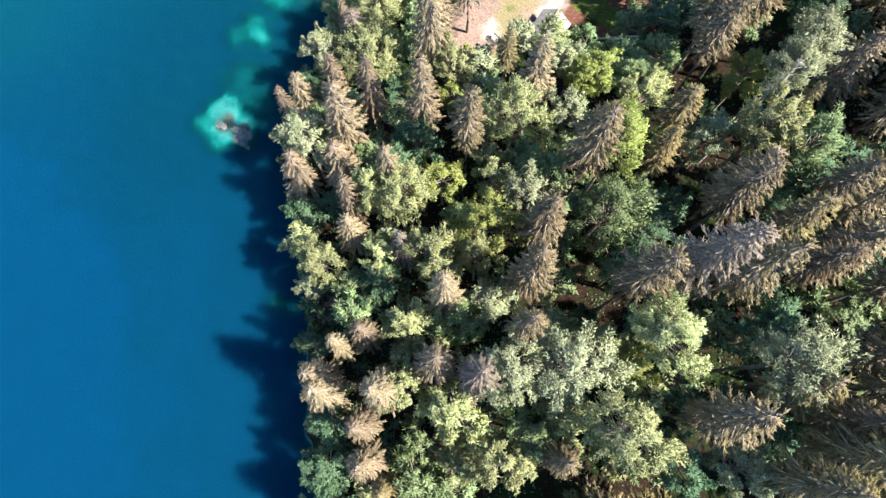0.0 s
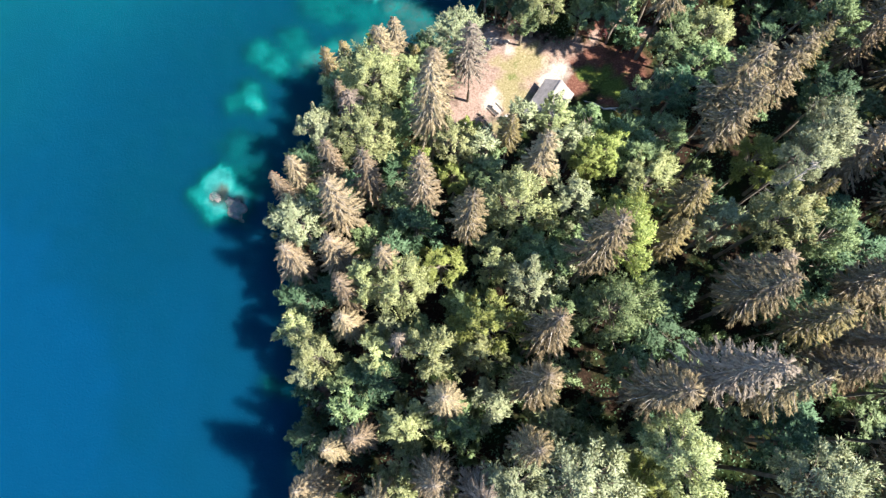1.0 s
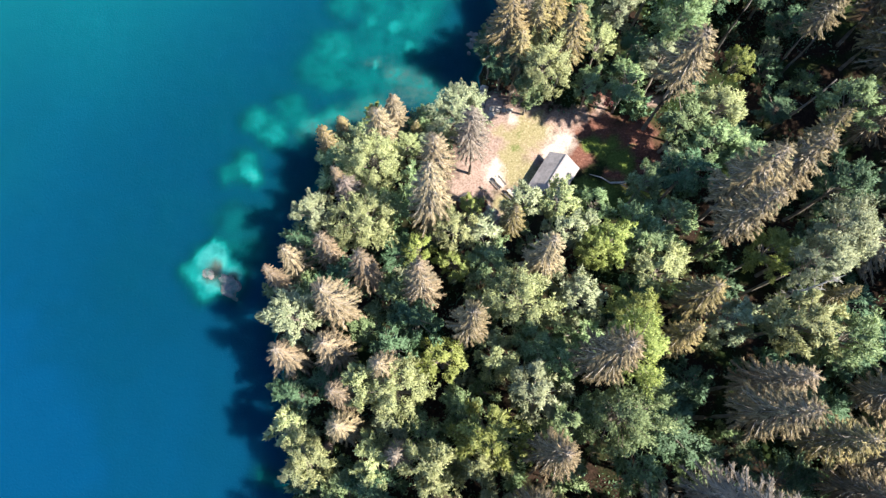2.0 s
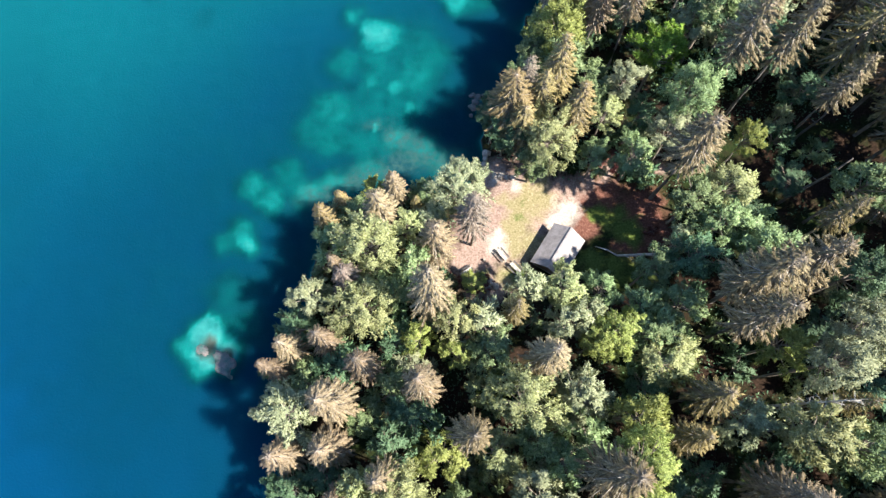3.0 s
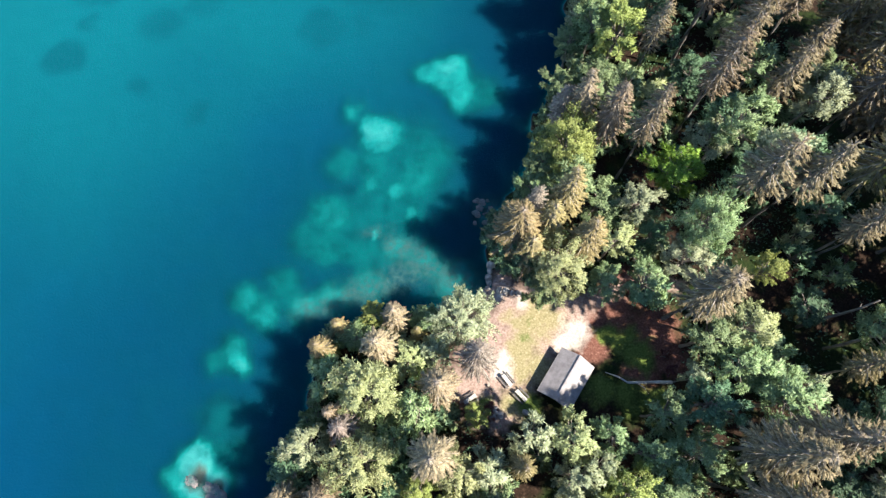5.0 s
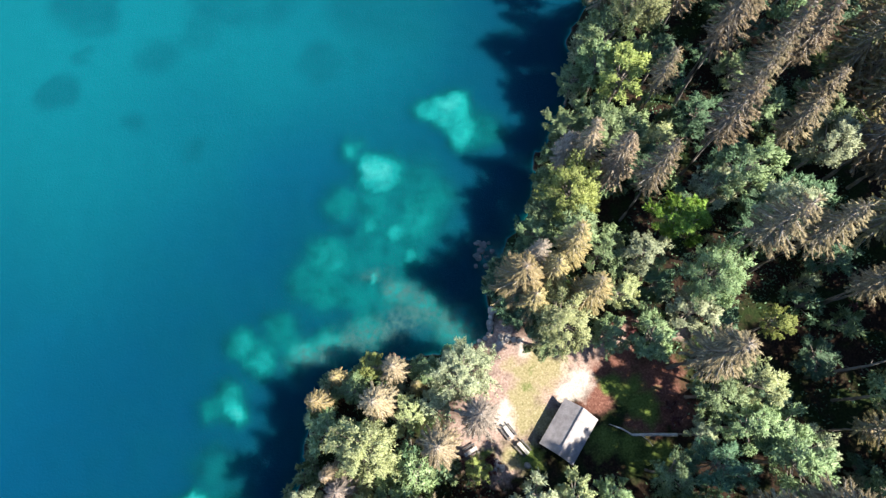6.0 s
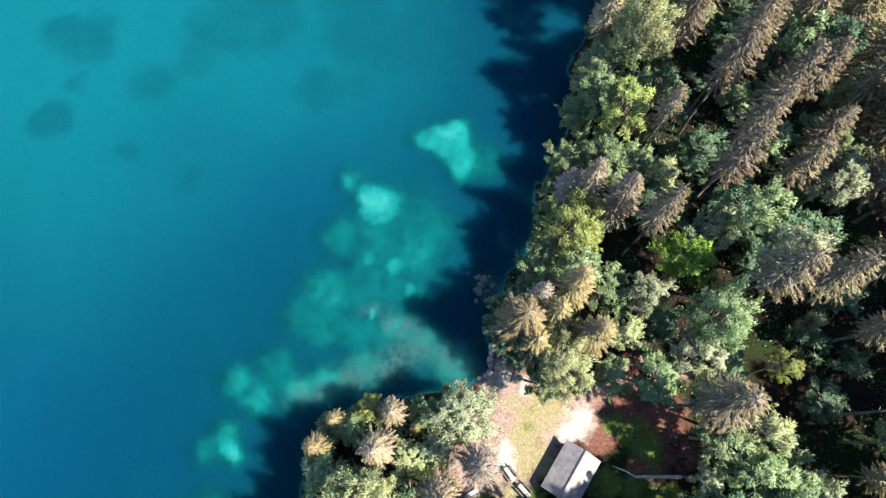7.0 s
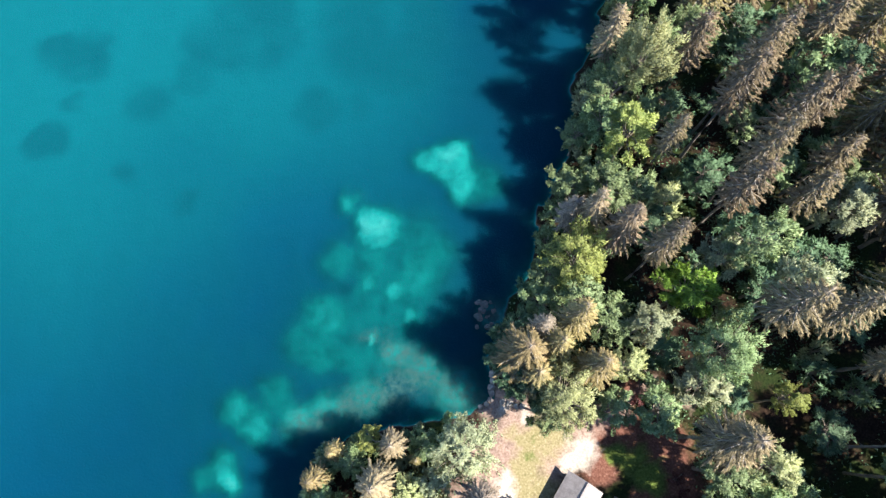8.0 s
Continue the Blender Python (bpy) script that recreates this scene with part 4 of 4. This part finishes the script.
def picnic_table():
    thing = new("picnic_table", None)
    for k in range(3):
        bm = bmesh.new()
        y = -0.17 + 0.17 * k
        beam(bm, (-0.92, y, 0.74), (0.92, y, 0.74), 0.15, 0.045, 0.006)
        part("plank", bm, PLANK, thing)
    # seats coloured dark for the shadow lines along the table
    for y in (-0.60, 0.60):
        bm = bmesh.new()
        beam(bm, (-0.92, y, 0.45), (0.92, y, 0.45), 0.2, 0.05, 0.006)
        part("bench", bm, SHADE_PLANK, thing, "plank seat darkened for the table's shadow")
    for x in (-0.7, 0.7):
        for s in (-1, 1):
            bm = bmesh.new()
            beam(bm, (x, s * 0.15, 0.71), (x, s * 0.55, 0.0), 0.07, 0.1)
            part("leg", bm, SHADE_PLANK, thing)
        bm = bmesh.new()
        beam(bm, (x + 0.06, -0.68, 0.40), (x + 0.06, 0.68, 0.40), 0.06, 0.09)
        part("stretcher", bm, SHADE_PLANK, thing)
    return tagged(thing, "weathered wooden picnic table with two shadow-dark benches", "picnic table", "picnic tables by the cabin")


cabin()
table = picnic_table()
SMALL = Matrix.Diagonal((0.84, 0.84, 0.9, 1))
table.matrix_basis = pose(8.6, 40.6, height_at(8.6, 40.6), 0, 0, -62) @ SMALL
copy_thing(table, pose(9.8, 38.7, height_at(9.8, 38.7), 0, 0, -57))
copy_thing(table, pose(4.2, 39.3, height_at(4.2, 39.3), 0, 0, 22))


def stone(r, seed, flat=0.65, fine=3):
    """A rounded, uneven boulder."""
    bm = bmesh.new()
    bmesh.ops.create_icosphere(bm, subdivisions=fine, radius=1.0)
    off = Vector((seed * 3.7, seed * 1.3, seed * 2.1))
    for v in bm.verts:
        k = 1 + 0.45 * noise.noise(v.co * 1.3 + off) + 0.16 * noise.noise(v.co * 3.1 + off)
        if fine > 3:
            k += 0.10 * noise.noise(v.co * 7.0 + off) + 0.07 * noise.noise(v.co * 15.0 + off)
        v.co = Vector((v.co.x * r * k, v.co.y * r * k * 0.8, v.co.z * r * k * flat))
    for f in bm.faces:
        f.smooth = True
    me = bpy.data.meshes.new("stone")
    bm.to_mesh(me)
    bm.free()
    me.materials.append(ROCK)
    return me


STONES = [stone(1.0, k) for k in range(4)]


def set_stone(x, y, r, sink=0.3, label="grey rounded boulder at the water's edge", z=None):
    ob = new("boulder", spots.choice(STONES))
    g = height_at(x, y) if z is None else z
    ob.matrix_basis = pose(x, y, g + r * (0.6 - sink) * 0.65, 0, 0, spots.uniform(0, 360)) @ Matrix.Diagonal((r, r, r, 1))
    return tagged(ob, label, "boulder", "shore boulders")


for x, y, r in ((8.6, 51.6, 0.35), (8.9, 52.3, 0.42), (9.1, 52.9, 0.5), (9.3, 53.6, 0.38), (9.5, 54.3, 0.55), (8.1, 51.2, 0.3), (9.9, 51.0, 0.4), (10.6, 50.7, 0.45), (11.3, 50.4, 0.35), (12.0, 50.2, 0.4), (7.4, 51.0, 0.28)):
    set_stone(x, y, r)
for k in range(26):
    a, d = edge.uniform(0, 6.28), 1.9 * math.sqrt(edge.random())
    ob = set_stone(10.0 + d * math.cos(a), 61.2 + 1.2 * d * math.sin(a), edge.uniform(0.16, 0.42), 0.75, "wet grey stone in shallow water by the shore", -0.06)
    ob.material_slots[0].link = "OBJECT"
    ob.material_slots[0].material = WET_ROCK
for x, y, sx, sy, sz, turn, seed in ((-25.0, 34.1, 1.75, 1.6, 0.6, 122, 6), (-27.4, 35.8, 1.0, 0.75, 0.56, 150, 9)):
    islet = new("rock", stone(1.0, seed, 0.5, 5))
    islet.data.materials[0] = WET_ROCK
    islet.matrix_basis = pose(x, y, -0.22, 0, 0, turn) @ Matrix.Diagonal((sx, sy, sz, 1))
    tagged(islet, "large pinkish grey rock just breaking the lake surface", "rock", "islet rocks")
for x, y, r in ((6.7, 37.6, 0.5), (7.2, 37.1, 0.42), (6.2, 37.0, 0.4), (9.9, 36.9, 0.35)):
    set_stone(x, y, r, 0.25, "pale grey stone beside the clearing")


def fallen_log():
    thing = new("fallen_log", None)
    z = [height_at(*p) + 0.18 for p in ((21.7, 38.1), (23.2, 37.85), (24.8, 37.6), (26.4, 37.3))]
    v, f = tube([(21.7, 38.1, z[0]), (23.2, 37.85, z[1]), (24.8, 37.6, z[2] + 0.1), (26.4, 37.3, z[3])], [0.13, 0.16, 0.18, 0.2], 8)
    part("trunk", mesh_of("trunk", v, f, BIRCH, True), None, thing)
    v, f = joined([tube([(21.7, 38.1, z[0]), (20.7, 38.9, z[0] + 0.25), (19.5, 39.6, z[0] + 0.1)], [0.10, 0.08, 0.03], 6), tube([(22.6, 37.95, z[0]), (23.2, 37.2, z[0] + 0.4), (23.5, 36.6, z[0] + 0.3)], [0.05, 0.04, 0.015], 5)])
    part("branch", mesh_of("branch", v, f, BIRCH, True), None, thing)
    return tagged(thing, "fallen pale birch trunk with broken branches", "log")


fallen_log()


def bare_trunk(foot, top, r):
    """A standing limbless trunk with broken snags, leaning a little."""
    thing = new("dead_tree", None)
    a, b = Vector((foot[0], foot[1], height_at(*foot) - 0.1)), Vector(top)
    v, f = tube([tuple(a.lerp(b, t) + Vector((0.12 * math.sin(4 * t), 0.1 * math.sin(7 * t), 0))) for t in (0, 0.25, 0.5, 0.75, 1)], [1.2 * r, r, 0.85 * r, 0.7 * r, 0.45 * r], 9)
    f += [tuple(range(8, -1, -1)), tuple(range(36, 45))]
    part("trunk", mesh_of("trunk", v, f, GREY_BARK, True), None, thing)
    for k in range(5):
        p = a.lerp(b, 0.45 + 0.11 * k)
        w = Vector((math.cos(2.4 * k), math.sin(2.4 * k), 0.25)) * (0.7 - 0.08 * k)
        v, f = tube([tuple(p), tuple(p + 0.6 * w), tuple(p + w)], [0.045, 0.03, 0.01], 5)
        part("snag", mesh_of("snag", v, f, GREY_BARK, True), None, thing)
    return tagged(thing, "leaning bare grey tree trunk in dark forest", "tree")


# stems of crowned trees in the wood, set as bare trunks alone
bare_trunk((41.6, 40.8), (44.1, 41.1, 12.6), 0.17)
bare_trunk((45.9, 48.2), (46.3, 48.3, 10.5), 0.15)


def stump(x, y):
    v, f = tube([(0, 0, -0.1), (0, 0, 0.25), (0.01, 0, 0.42)], [0.22, 0.17, 0.15], 10)
    f.append(tuple(range(20, 30)))
    ob = new("stump", mesh_of("stump", v, f, BARK))
    ob.matrix_basis = pose(x, y, height_at(x, y))
    return tagged(ob, "short dark tree stump on trodden soil", "stump", "stumps by the tables")


stump(6.5, 40.4), stump(6.9, 39.9)


def dead_tree(x, y, tall, seed, lean=3):
    r = random.Random(seed)
    thing = new("dead_tree", None)
    v, f = tube([(0, 0, 0), (0.1, 0, tall * 0.4), (0, 0.1, tall * 0.75), (0.15, 0.1, tall)], [0.2, 0.15, 0.09, 0.02], 7)
    part("trunk", mesh_of("trunk", v, f, PALE_BARK, True), None, thing)
    twigs = []
    for k in range(46):
        z = tall * r.uniform(0.45, 0.97)
        a, L = r.uniform(0, 6.28), (1.4 - z / tall) * r.uniform(0.6, 1.5)
        e = Vector((math.cos(a) * L, math.sin(a) * L, r.uniform(-0.2, 0.5) * L))
        p = Vector((0.05, 0.05, z))
        twigs.append(tube([tuple(p), tuple(p + e * 0.5 + Vector((0, 0, 0.1))), tuple(p + e)], [0.035, 0.025, 0.008], 4))
        s = p + e * 0.6
        twigs.append(tube([tuple(s), tuple(s + e * 0.3 + Vector((-e.y, e.x, 0)) * r.uniform(-0.3, 0.3))], [0.018, 0.006], 3))
    v, f = joined(twigs)
    tagged(part("branchwork", mesh_of("branchwork", v, f, PALE_BARK), None, thing), kind="stuff")
    thing.matrix_basis = pose(x, y, height_at(x, y) - 0.1, lean, -lean, 0)
    return tagged(thing, "bare dead tree with pale grey branches", "tree")


dead_tree(28.7, 19.4, 22.6, 3, 0.5)
